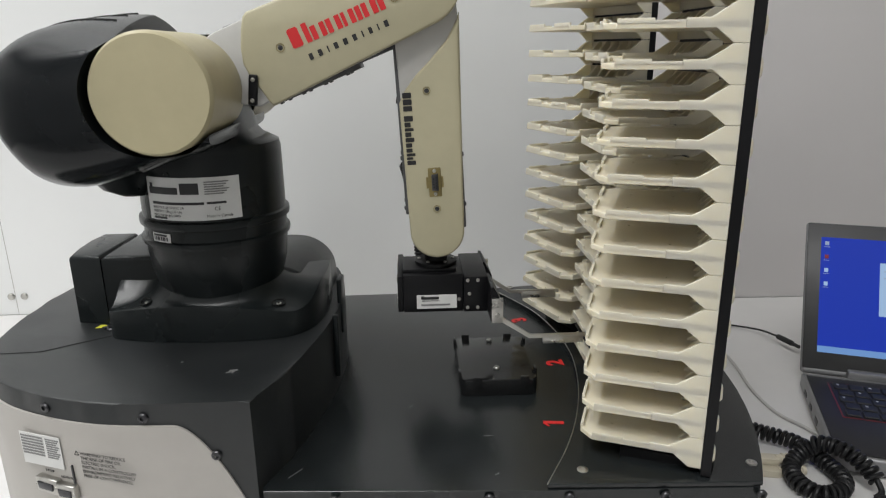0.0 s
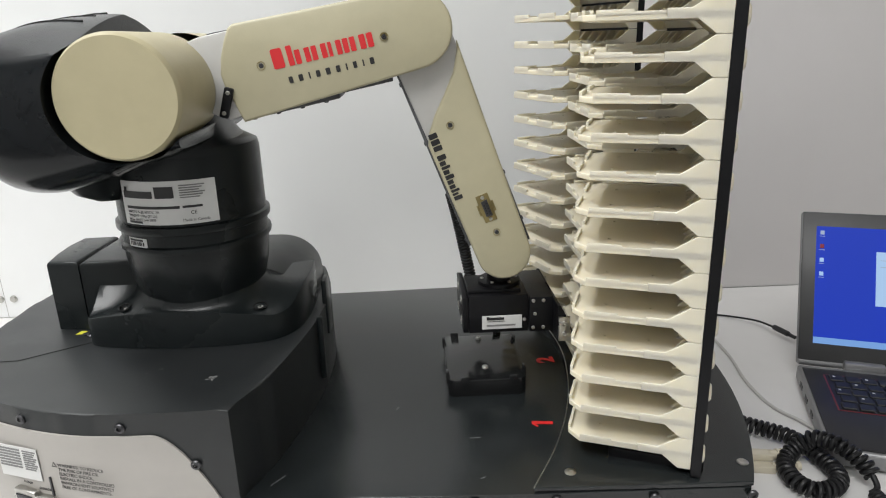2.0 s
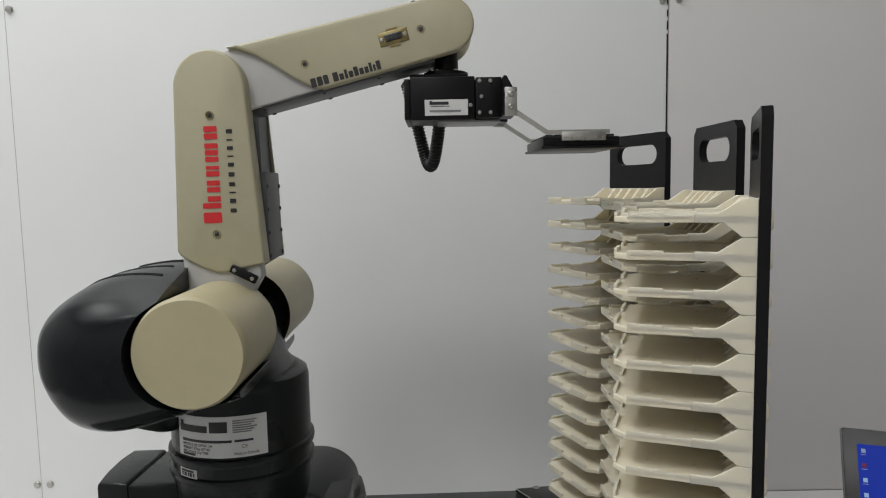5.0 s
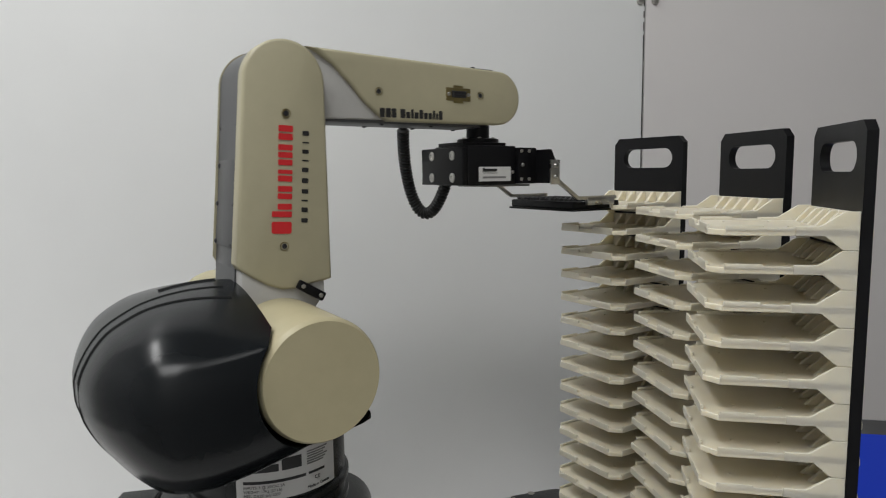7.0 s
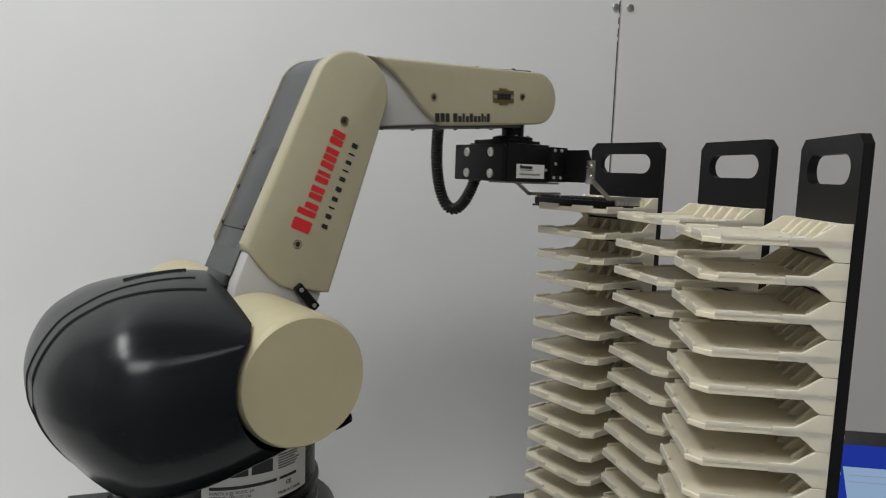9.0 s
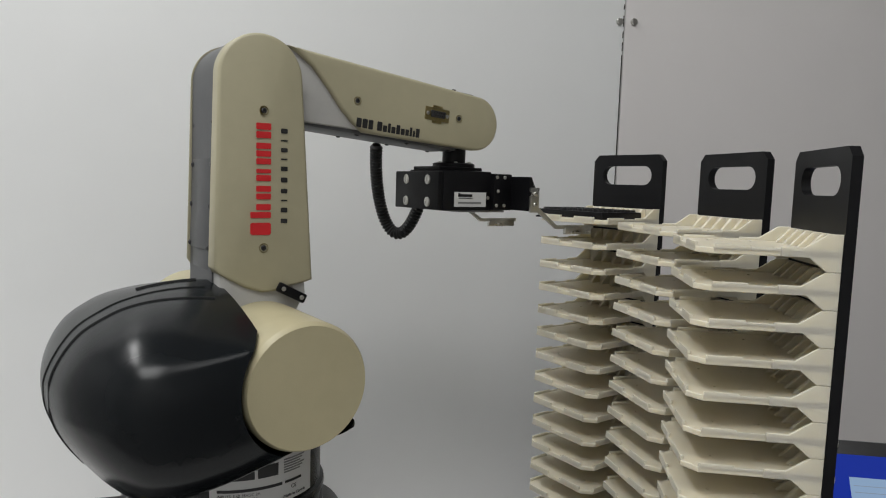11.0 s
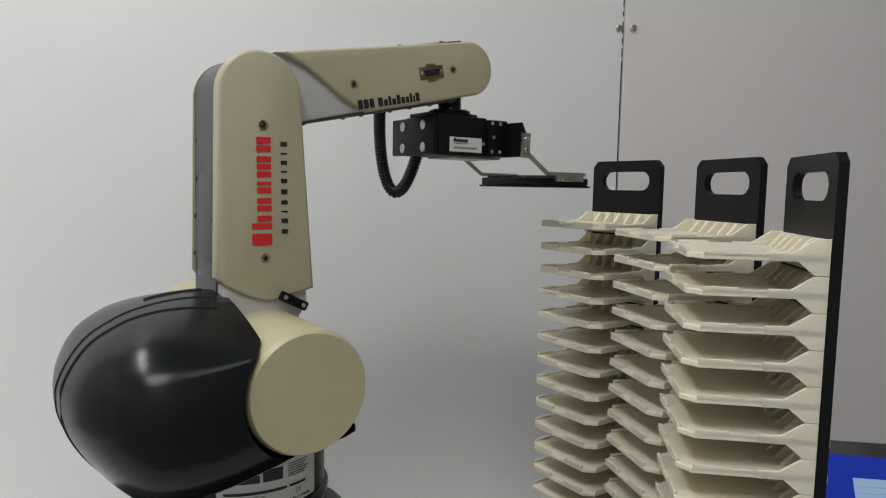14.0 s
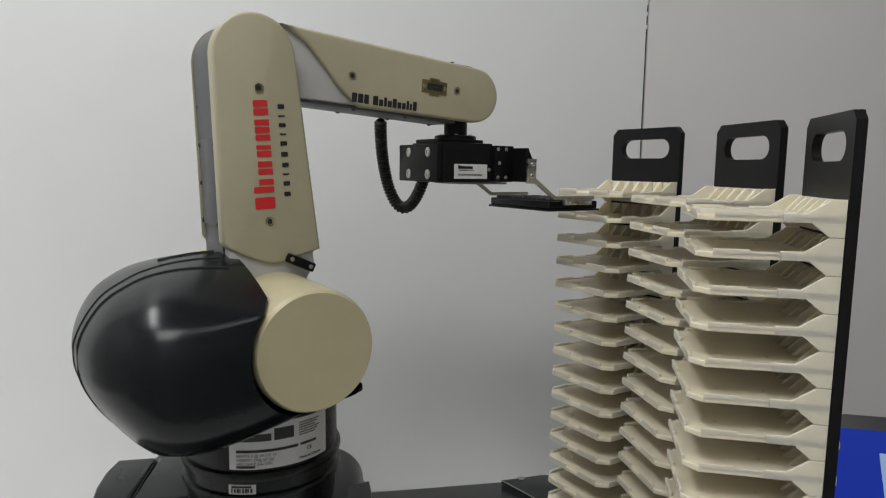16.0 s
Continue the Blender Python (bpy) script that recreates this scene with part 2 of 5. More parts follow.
def bars(rows, h=0.0003):
    """Plain raised bars: (x0, x1, y0, y1) each, in the xy plane."""
    bm = bmesh.new()
    for x0, x1, y0, y1 in rows:
        box(x0, x1, y0, y1, 0, h, bm=bm)
    return bm


def word_blocks(name, widths, tall, low, high, gap, material, parent, m, h=0.0003):
    """A line of plain blocks, one for each sign: its width, and whether it is tall."""
    x = 0.0
    for w, t in zip(widths, tall):
        if w > 0:
            top = high if t else low
            c = min(w, top) * 0.12
            shape = [(c, 0), (w - c, 0), (w, c), (w, top - c), (w - c, top), (c, top), (0, top - c), (0, c)]
            part(name, prism(shape, 0, h), material, parent, "", True, m @ pose(x, 0, 0))
        x += abs(w) + gap


def basis(origin, x_axis, y_axis):
    """A pose whose x and y run along two directions."""
    x, y = Vector(x_axis).normalized(), Vector(y_axis)
    z = x.cross(y).normalized()
    y = z.cross(x)
    return Matrix(((x.x, y.x, z.x, origin[0]), (x.y, y.y, z.y, origin[1]), (x.z, y.z, z.z, origin[2]), (0, 0, 0, 1)))


# ---- the setting ----
TABLE_Z = -0.093
TURN = 11.0                               # the robot base is turned by this much
WALL_SEAM = 0.0
WALL_SCREWS = ((-0.0100, 0.836), (0.0190, 0.838), (-1.215, -0.055), (-1.190, -0.055), (-1.224, 0.843), (-1.198, 0.843))
WALL_AT = (0.0050, 0.7310)
WALL_POSE = pose(WALL_AT[0], WALL_AT[1], 0, 0, 0, 12.5)
ON_TABLE = pose(0.0345, 0.0912, TABLE_Z, 0, 0, 1.4) @ Matrix.Scale(1.091, 4)


def setting():
    # enclosure wall in two panels with an open seam between them
    seam = WALL_SEAM
    # the right panel's colour also carries the weaker light on that side
    for name, a, b, m in (("wall_north", -1.80, seam - 0.0022, WALL), ("wall_north_right", seam + 0.0022, 1.6, WALLWARMDIM)):
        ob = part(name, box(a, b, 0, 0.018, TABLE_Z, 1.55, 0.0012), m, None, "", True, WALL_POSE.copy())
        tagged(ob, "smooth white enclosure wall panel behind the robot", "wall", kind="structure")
    ob = part("wall_seam", box(seam - 0.0022, seam + 0.0022, 0.006, 0.016, TABLE_Z, 1.55), GAP, None, "", True, WALL_POSE.copy())
    tagged(ob, "narrow dark open seam between two wall panels", "seam", kind="structure")
    rnd = random.Random(4)
    for k in range(7):
        z = 0.78 + 0.022 * k + rnd.uniform(-0.004, 0.004)
        ob = part("seam_glint", box(seam - 0.0012, seam + 0.0012, 0.004, 0.0058, z, z + rnd.uniform(0.006, 0.012)), WALL, None, "", True, WALL_POSE.copy())
        tagged(ob, "light edge of foam showing in the seam", "seam", kind="structure")
    for u, z in WALL_SCREWS:
        ob = new("wall_screw", SCREW_WALL)
        ob.matrix_basis = WALL_POSE @ pose(u, 0, z, 90)
        tagged(ob, "domed bright steel screw in the white wall", "screw", "wall screws")
    ob = part("wall_seam_left", box(-1.2080, -1.2072, -0.0004, 0.004, TABLE_Z, 1.55), PANEL, None, "", True, WALL_POSE.copy())
    tagged(ob, "fine seam in the white wall panel", "seam", kind="structure")
    # worktop
    ob = part("worktop", box(-1.80, 1.6, -1.10, 0, TABLE_Z - 0.03, TABLE_Z, 0.003), TABLE, None, "", True, WALL_POSE @ pose(0, 0, 0))
    tagged(ob, "white laminate worktop under the robot", "worktop", kind="structure")
    # room shell
    ob = part("floor", box(-3, 3, -3.4, 1.2, -0.86, -0.80), FLOOR, None, "", True, WALL_POSE.copy())
    tagged(ob, "grey vinyl laboratory floor", "floor", kind="structure")
    ob = part("ceiling", box(-3, 3, -3.4, 1.2, 2.66, 2.72), ROOM, None, "", True, WALL_POSE.copy())
    tagged(ob, "plain painted ceiling", "ceiling", kind="structure")
    for name, b in (("wall_south", (-3, 3, -3.46, -3.4)), ("wall_west", (-3.06, -3, -3.4, 1.2)), ("wall_east", (3, 3.06, -3.4, 1.2)), ("wall_back", (-3, 3, 1.2, 1.26))):
        ob = part(name, box(*b, -0.80, 2.66), ROOM, None, "", True, WALL_POSE.copy())
        tagged(ob, "plain painted laboratory wall", "wall", kind="structure")
    # assumed panels over the key lamp and the two added fill lamps
    for x, y, wide, deep, _ in LAMPS:
        lamp = thing("ceiling_light", "flat white ceiling light panel assumed out of view", "light", pose(x, y, 2.64, 0, 0, TURN), "ceiling lights")
        part("frame", box(-wide / 2 - 0.02, wide / 2 + 0.02, -deep / 2 - 0.02, deep / 2 + 0.02, -0.004, 0.02, 0.003), ROOM, lamp)


# ---- the deck ----
DECK_C = (-0.536, 0.151)


def on_arc(r, deg):
    return (DECK_C[0] + r * math.cos(radians(deg)), DECK_C[1] + r * math.sin(radians(deg)))


def deck():
    d = thing("robot_deck", "charcoal painted metal deck plate with curved outer edge", "deck", pose(0, 0, 0))
    arc = [on_arc(0.611, a) for a in np.linspace(-13.9, 37.5, 40)]
    outline = [(-0.402, -0.0800), (-0.14, -0.036)] + arc + [(-0.185, 0.511), (-0.485, 0.433), (-0.62, 0.398)]
    part("plate", prism(outline, -0.014, 0.0, 0.0012), DECK, d)
    arc2 = [on_arc(0.6125, a) for a in np.linspace(-13.85, 37.5, 40)]
    inner = smooth_line([(-0.252, 0.487, 0), (-0.222, 0.455, 0), (-0.174, 0.396, 0), (-0.139, 0.325, 0), (-0.1165, 0.25, 0), (-0.1085, 0.172, 0), (-0.1105, 0.1, 0), (-0.121, 0.032, 0), (-0.139, -0.0335, 0)], 6)
    part("outer_plate", prism([(p.x, p.y) for p in inner] + arc2 + [(-0.185, 0.513)], 0.0004, 0.006, 0.0008), DECK, d, "raised curved plate with a worn bright inner edge")
    edge = [Vector((p.x - 0.0006, p.y, 0.0058)) for p in inner]
    part("worn_edge", tube(edge, 0.0006, 6), STEEL, d, "worn bright edge")
    for x, y, z in ((-0.107, -0.006, 0.006), (0.055, 0.032, 0.006), (-0.219, 0.497, 0.006), (0.046, 0.345, 0.006)):
        screw(SCREW_WASHER, d, pose(x, y, z))
    a = radians(10.9)
    for s in (-0.385, -0.24, -0.165, -0.075, 0.015):
        screw(SCREW_BIG, d, pose(0.0634 + (s) * math.cos(a) - 0.02, 0.0034 + (s) * math.sin(a) - 0.0045, -0.0065, 90, 0, 11))
    # light painted base under the plate, set back a little
    apron = [(-0.402, -0.0755), (-0.14, -0.029)] + [on_arc(0.606, a) for a in np.linspace(-13.2, 37.0, 32)] + [(-0.187, 0.507), (-0.485, 0.430)]
    part("base", prism(apron, TABLE_Z, -0.0142), PANEL, d, "light grey painted base under the deck plate")
    # rim below the plate
    part("rim", prism([(-0.402, -0.0780), (-0.14, -0.033), (0.060, 0.0065), (0.060, 0.014), (-0.402, -0.0740)], -0.019, -0.014), DECK, d)
    for s, size, x, y, rot in (("1", 0.030, -0.1255, 0.0785, 96), ("2", 0.030, -0.1265, 0.2285, 106), ("3", 0.030, -0.1825, 0.369, 122)):
        words("numeral", s, size, REDTAPE, d, pose(x, y, 0.0003, 0, 0, rot), 0.0003, "LEFT", 0.0011)
    part("numeral_flag", bars([(-0.0010, 0.0075, -0.0013, 0.0013)], 0.0003), REDTAPE, d, "", True, pose(-0.1462, 0.0812, 0.0004, 0, 0, -40))
    for x, y, r, ln in ((-0.21, 0.045, 15, 0.011), (-0.30, 0.09, 70, 0.006), (-0.386, -0.058, 64, 0.018), (-0.19, -0.02, 40, 0.005)):
        part("scratch", bars([(0, ln, 0, 0.0005)], 0.0003), GREYINK, d, "pale scratch", True, pose(x, y, 0.0003, 0, 0, r))
    f = thing("plate_nest", "low black plate nest block standing on the deck", "plate nest", pose(-0.2150, 0.1940, 0.0, 0, 0, 13))
    part("block", prism([(-0.040, -0.061), (0.040, -0.061), (0.0455, -0.055), (0.0455, 0.055), (0.040, 0.061), (-0.040, 0.061), (-0.0455, 0.055), (-0.0455, -0.055)], 0, 0.0215, 0.0015), NEST, f)
    for x, y in ((-0.026, -0.0615), (0.03, -0.0615), (-0.031, 0.0615), (0.026, 0.0615)):
        part("locating_tab", box(x - 0.005, x + 0.005, y - 0.0015, y + 0.0015, 0.012, 0.0255, 0.0006), NEST, f)
    for x, y in ((-0.046, -0.045), (0.046, -0.040), (-0.046, 0.048), (0.046, 0.046)):
        part("locating_tab", box(x - 0.0015, x + 0.0015, y - 0.005, y + 0.005, 0.012, 0.0265, 0.0006), NEST, f)
    for x, y in ((0.0, -0.0325), (0.0, 0.0485)):
        screw(SCREW_SMALL, f, pose(x, y, 0.0217) @ Matrix.Scale(1.8, 4))


# ---- the control housing under the robot ----
HOUSE_Z = 0.095


def housing():
    h = thing("robot_base_housing", "charcoal textured housing with light grey connector panel under the robot", "housing", pose(0, 0, 0))
    front = smooth_line([(-0.725, -0.040, 0), (-0.665, -0.083, 0), (-0.607, -0.101, 0), (-0.548, -0.107, 0), (-0.499, -0.102, 0), (-0.453, -0.0925, 0), (-0.406, -0.081, 0)], 5)
    right = smooth_line([(-0.406, -0.081, 0), (-0.3955, -0.02, 0), (-0.394, 0.06, 0), (-0.3995, 0.14, 0), (-0.418, 0.225, 0), (-0.452, 0.30, 0)], 5)[1:]
    left = smooth_line([(-0.70, 0.335, 0), (-0.76, 0.27, 0), (-0.778, 0.19, 0), (-0.772, 0.11, 0), (-0.755, 0.04, 0), (-0.725, -0.040, 0)], 5)[:-1]
    outline = [(p.x, p.y) for p in front + right] + [(-0.50, 0.345), (-0.60, 0.36)] + [(p.x, p.y) for p in left]
    part("cover", prism(outline, TABLE_Z, HOUSE_Z, 0.0022, 2, top_only=True), TEXTURED, h)
    # light panel let into the curved front
    flat = [p for p in front]
    bm = bmesh.new()
    top = lambda x: 0.0735 if x < -0.474 else 0.0735 - 0.095 * ((x + 0.474) / 0.062) ** 1.75
    cols = []
    fine = smooth_line(flat, 6)
    for i, p in enumerate(fine):
        if p.x > -0.4145:
            continue
        d = (fine[min(i + 1, len(fine) - 1)] - fine[max(i - 1, 0)]).normalized()
        nrm = Vector((d.y, -d.x, 0))
        q = p + nrm * 0.0022
        t = max(TABLE_Z + 0.002, top(p.x))
        cols.append([bm.verts.new((q.x, q.y, t)), bm.verts.new((q.x, q.y, TABLE_Z + 0.001)), bm.verts.new((p.x, p.y, TABLE_Z + 0.001)), bm.verts.new((p.x, p.y, t))])
    for a, b in zip(cols, cols[1:]):
        for k in range(4):
            bm.faces.new((a[k], b[k], b[(k + 1) % 4], a[(k + 1) % 4]))
    panel = part("connector_panel", bm, PANEL, h, "light grey painted steel panel")

    def on_front(x, z, out=0.0024):
        i = min(range(len(fine) - 1), key=lambda k: abs(fine[k].x - x))
        d = (fine[i + 1] - fine[max(i - 1, 0)]).normalized()
        p = fine[i]
        return basis((p.x + d.y * out, p.y - d.x * out, z), d, (0, 0, 1))

    for x, z in ((-0.598, 0.0835), (-0.499, 0.0815), (-0.4385, 0.0415), (-0.69, 0.082)):
        screw(SCREW_BIG, h, on_front(x, z, 0.0 if z > 0.075 else 0.0005))
    text = ("WARNING: TO REDUCE", "THE RISK OF FIRE OR", "ELECTRIC SHOCK,", "INSTALL IN A CONTROLLED", "ENVIRONMENT RELATIVELY", "FREE OF CONTAMINENTS.")
    for k, line in enumerate(text):
        words("warning_text", line, 0.0045, INK, panel, on_front(-0.5650, 0.0405 - 0.0047 * k, 0.0027), 0.0001)
    tri = bmesh.new()
    for a, b in (((0, 0), (0.005, 0)), ((0.005, 0), (0.0025, 0.0045)), ((0.0025, 0.0045), (0, 0))):
        tube([Vector((*a, 0.0002)), Vector((*b, 0.0002))], 0.00025, 5, tri)
    part("warning_sign", tri, INK, panel, "", True, on_front(-0.5712, 0.0400, 0.0027))
    lab = part("rating_label", box(-0.034, 0.0, -0.019, 0.005, 0, 0.0004), LABEL, panel, "white rating label with grey print", True, on_front(-0.5850, 0.0480, 0.0032) @ Matrix.Scale(1.4, 4))
    lines = bars([(-0.033, -0.0145, 0.002 - 0.0022 * k, 0.0012 + 0.002 - 0.0022 * k) for k in range(7)] + [(-0.012, -0.001 - 0.0012 * (k % 3), 0.002 - 0.0017 * k, 0.0009 + 0.002 - 0.0017 * k) for k in range(9)])
    part("print", lines, GREYINK, lab, "", True, pose(0, 0, 0.0004))
    part("edge_strip", box(0, 0.0016, -0.05, 0.0, 0, 0.0016), DARKSTEEL, panel, "", True, on_front(-0.5770, 0.0275, 0.0024))
    for x, z, w in ((-0.605, 0.003, 0.027), (-0.583, 0.000, 0.021)):
        c = part("serial_connector", box(-w / 2, w / 2, -0.008, 0.008, 0, 0.007, 0.0015), STEEL, panel, "bright steel D-shaped connector socket", True, on_front(x, z, 0.0024))
        part("socket_face", prism([(-w * 0.32, -0.0035), (w * 0.32, -0.0035), (w * 0.36, 0.0035), (-w * 0.36, 0.0035)], 0.006, 0.0085, 0.0006), DARKSTEEL, c)
        for s in (-1, 1):
            screw(SCREW_SMALL, c, pose(s * w * 0.44, 0, 0.006))
        words("port_name", "E-STOP" if w > 0.025 else "GUARDING", 0.0036, INK, panel, on_front(x, z + 0.0115, 0.0028), 0.0001, "CENTER")
    # side upright strip and top details
    part("hinge_strip", box(-0.003, 0.003, -0.0035, 0.0035, 0.02, 0.098, 0.001), BODY, h, "", True, pose(-0.394, 0.118, 0, 0, 0, 4))
    part("hinge_strip", box(-0.003, 0.003, -0.012, 0.012, 0.055, 0.125, 0.001), BODY, h, "", True, pose(-0.406, 0.175, 0, 0, 0, 10))
    part("lid_seam", tube([Vector((-0.722, -0.036, HOUSE_Z + 0.0002)), Vector((-0.67, -0.021, HOUSE_Z + 0.0002)), Vector((-0.622, 0.028, HOUSE_Z + 0.0002))], 0.0005, 5), GAP, h)
    for x, y in ((-0.644, 0.062), (-0.634, 0.044), (-0.517, 0.050), (-0.427, 0.066)):
        screw(SCREW_BIG, h, pose(x, y, HOUSE_Z + 0.0002))
    part("bracket", box(-0.003, 0.003, -0.012, 0.012, 0, 0.002, 0.0005), DARKSTEEL, h, "", True, pose(-0.638, 0.054, HOUSE_Z, 0, 0, -28))
    part("hazard_sticker", prism([(-0.006, -0.004), (0.006, -0.004), (0.004, 0.004), (-0.003, 0.005)], 0, 0.0004), YELLOW, h, "small yellow hazard sticker", True, pose(-0.650, 0.050, HOUSE_Z, 0, 0, 15))
    scr = bars([(0, 0.009, 0, 0.0012), (0.003, 0.011, 0.003, 0.0055), (0.006, 0.0075, -0.003, 0.004)])
    part("scuff", scr, GREYINK, h, "scraped sticker remnant", True, pose(-0.4535, -0.034, HOUSE_Z + 0.0002, 0, 0, 20))
    part("scuff", bars([(0, 0.003, 0, 0.0007), (-0.012, -0.0105, -0.006, -0.0055)]), GREYINK, h, "", True, pose(-0.51, -0.02, HOUSE_Z + 0.0002, 0, 0, 20))


# ---- the robot ----
AXIS = (-0.520, 0.0995)
SHOULDER_Z, LINK = 0.361, 0.2515
S_UP, S_FORE, S_GRIP, S_DRUM = 0.0546, 0.0420, 0.0345, 0.1557


def loft(sections, n=40, low=0.0, close=True):
    """Rings of super-ellipses: (centre, axis a, axis b) each."""
    bm = bmesh.new()
    rings = []
    for c, a, b, pw in sections:
        ring = []
        for k in range(n):
            t = 6.283185 * k / n
            ct, st = math.cos(t), math.sin(t)
            ring.append(bm.verts.new(Vector(c) + Vector(a) * math.copysign(abs(ct) ** (2 / (low if low and st < 0 else pw)), ct) + Vector(b) * math.copysign(abs(st) ** (2 / (low if low and st < 0 else pw)), st)))
        rings.append(ring)
    for r, s in zip(rings, rings[1:]):
        for k in range(n):
            bm.faces.new((r[k], r[(k + 1) % n], s[(k + 1) % n], s[k]))
    if close:
        bm.faces.new(rings[0][::-1])
        bm.faces.new(rings[-1])
    return bm


def base_shroud(robot):
    t = pose(0, 0, 0, 0, 0, TURN)
    side = [(-0.150, HOUSE_Z), (-0.150, 0.150), (-0.144, 0.155), (0.056, 0.155)] + [(0.056 + 0.051 * math.sin(a), 0.111 + 0.044 * math.cos(a)) for a in np.linspace(0.2, 1.45, 9)] + [(0.109, HOUSE_Z)]
    rear = prism(side, 0, 0.145, 0.005, 3, Matrix(((1, 0, 0, 0), (0, 0, 1, 0.006), (0, 1, 0, 0), (0, 0, 0, 1))))
    part("rear_shroud", rear, BODY, robot, "", True, t.copy())
    left = prism([(-0.168, -0.012), (-0.1745, 0.02), (-0.177, 0.055), (-0.174, 0.085), (-0.1325, 0.088), (-0.1315, -0.0165)], HOUSE_Z + 0.0005, 0.1766, 0.005, 3, top_only=True)
    part("side_cover", left, BODY, robot, "", True, t.copy())
    inner = prism([(-0.1295, -0.0165), (-0.1300, 0.088), (-0.030, 0.092), (-0.030, -0.016)], HOUSE_Z + 0.0005, 0.1766, 0.006, 4, top_only=True)
    part("inner_cover", inner, BODY, robot, "", True, t.copy())
    part("shroud_seam", tube([Vector((-0.1305, -0.0140, HOUSE_Z)), Vector((-0.1305, -0.0140, 0.172)), Vector((-0.1312, 0.08, 0.1742))], 0.0012, 5), GAP, robot, "", True, t.copy())
    plan = smooth_line([(-0.112, 0.07, 0), (-0.112, 0.02, 0), (-0.111, -0.045, 0), (-0.109, -0.056, 0), (-0.095, -0.063, 0), (-0.06, -0.0690, 0), (-0.02, -0.0720, 0), (0.025, -0.0715, 0), (0.06, -0.0670, 0), (0.088, -0.058, 0), (0.106, -0.036, 0), (0.114, 0.0, 0), (0.115, 0.04, 0), (0.113, 0.07, 0)], 5)

    def skin(p, f):
        """Height and place on the sloping top: f runs from the rim to the column."""
        rim = 0.1240 + 0.0125 * max(0.0, 1 - ((p.x + 0.015) / 0.105) ** 2)
        s = min(1, max(0, (p.y + 0.055) / 0.055))
        s = s * s * (3 - 2 * s)
        rim += (0.1560 if p.x < 0 else 0.1430) * s - rim * s
        r = p.length * (1 - f) + 0.0660 * f
        d = p.normalized() * r
        return Vector((d.x, d.y, rim + (max(rim, 0.153) - rim) * (0.38 * f + 0.62 * f ** 4)))

    front = bmesh.new()
    cols = []
    for p in plan:
        q = p.normalized() * (p.length - 0.0014)
        top = skin(p, 0.0)
        ring = [Vector((p.x, p.y, HOUSE_Z + 0.0005)), Vector((p.x, p.y, top.z - 0.0016)), Vector((p.x * 0.996, p.y * 0.996, top.z - 0.0004))] + [skin(q, f) for f in (0.0, 0.2, 0.4, 0.6, 0.75, 0.88, 1.0)]
        cols.append([front.verts.new(v) for v in ring])
    for a, c in zip(cols, cols[1:]):
        for k in range(len(a) - 1):
            front.faces.new((a[k], c[k], c[k + 1], a[k + 1]))
    part("front_shroud", front, BODY, robot, "", True, t.copy())
    for x, y in ((-0.0735, -0.056), (0.079, -0.050)):
        ang = math.atan2(y, x)
        p = min(plan, key=lambda v: abs(math.atan2(v.y, v.x) - ang))
        s = skin(p, 0.45)
        ring = part("bolt_pocket", lathe([(0.0072, 0), (0.0075, 0.0012), (0.0060, 0.0012), (0.0058, -0.002), (0, -0.002)], 20), GAP, robot, "", True, t @ pose(s.x, s.y, s.z + 0.0008, 0, 0, math.degrees(ang)) @ pose(0, 0, 0, 0, 16, 0) @ Matrix.Diagonal((0.85, 1.25, 1, 1)))
        screw(SCREW_BRIGHT, ring, pose(0, 0, -0.0022))


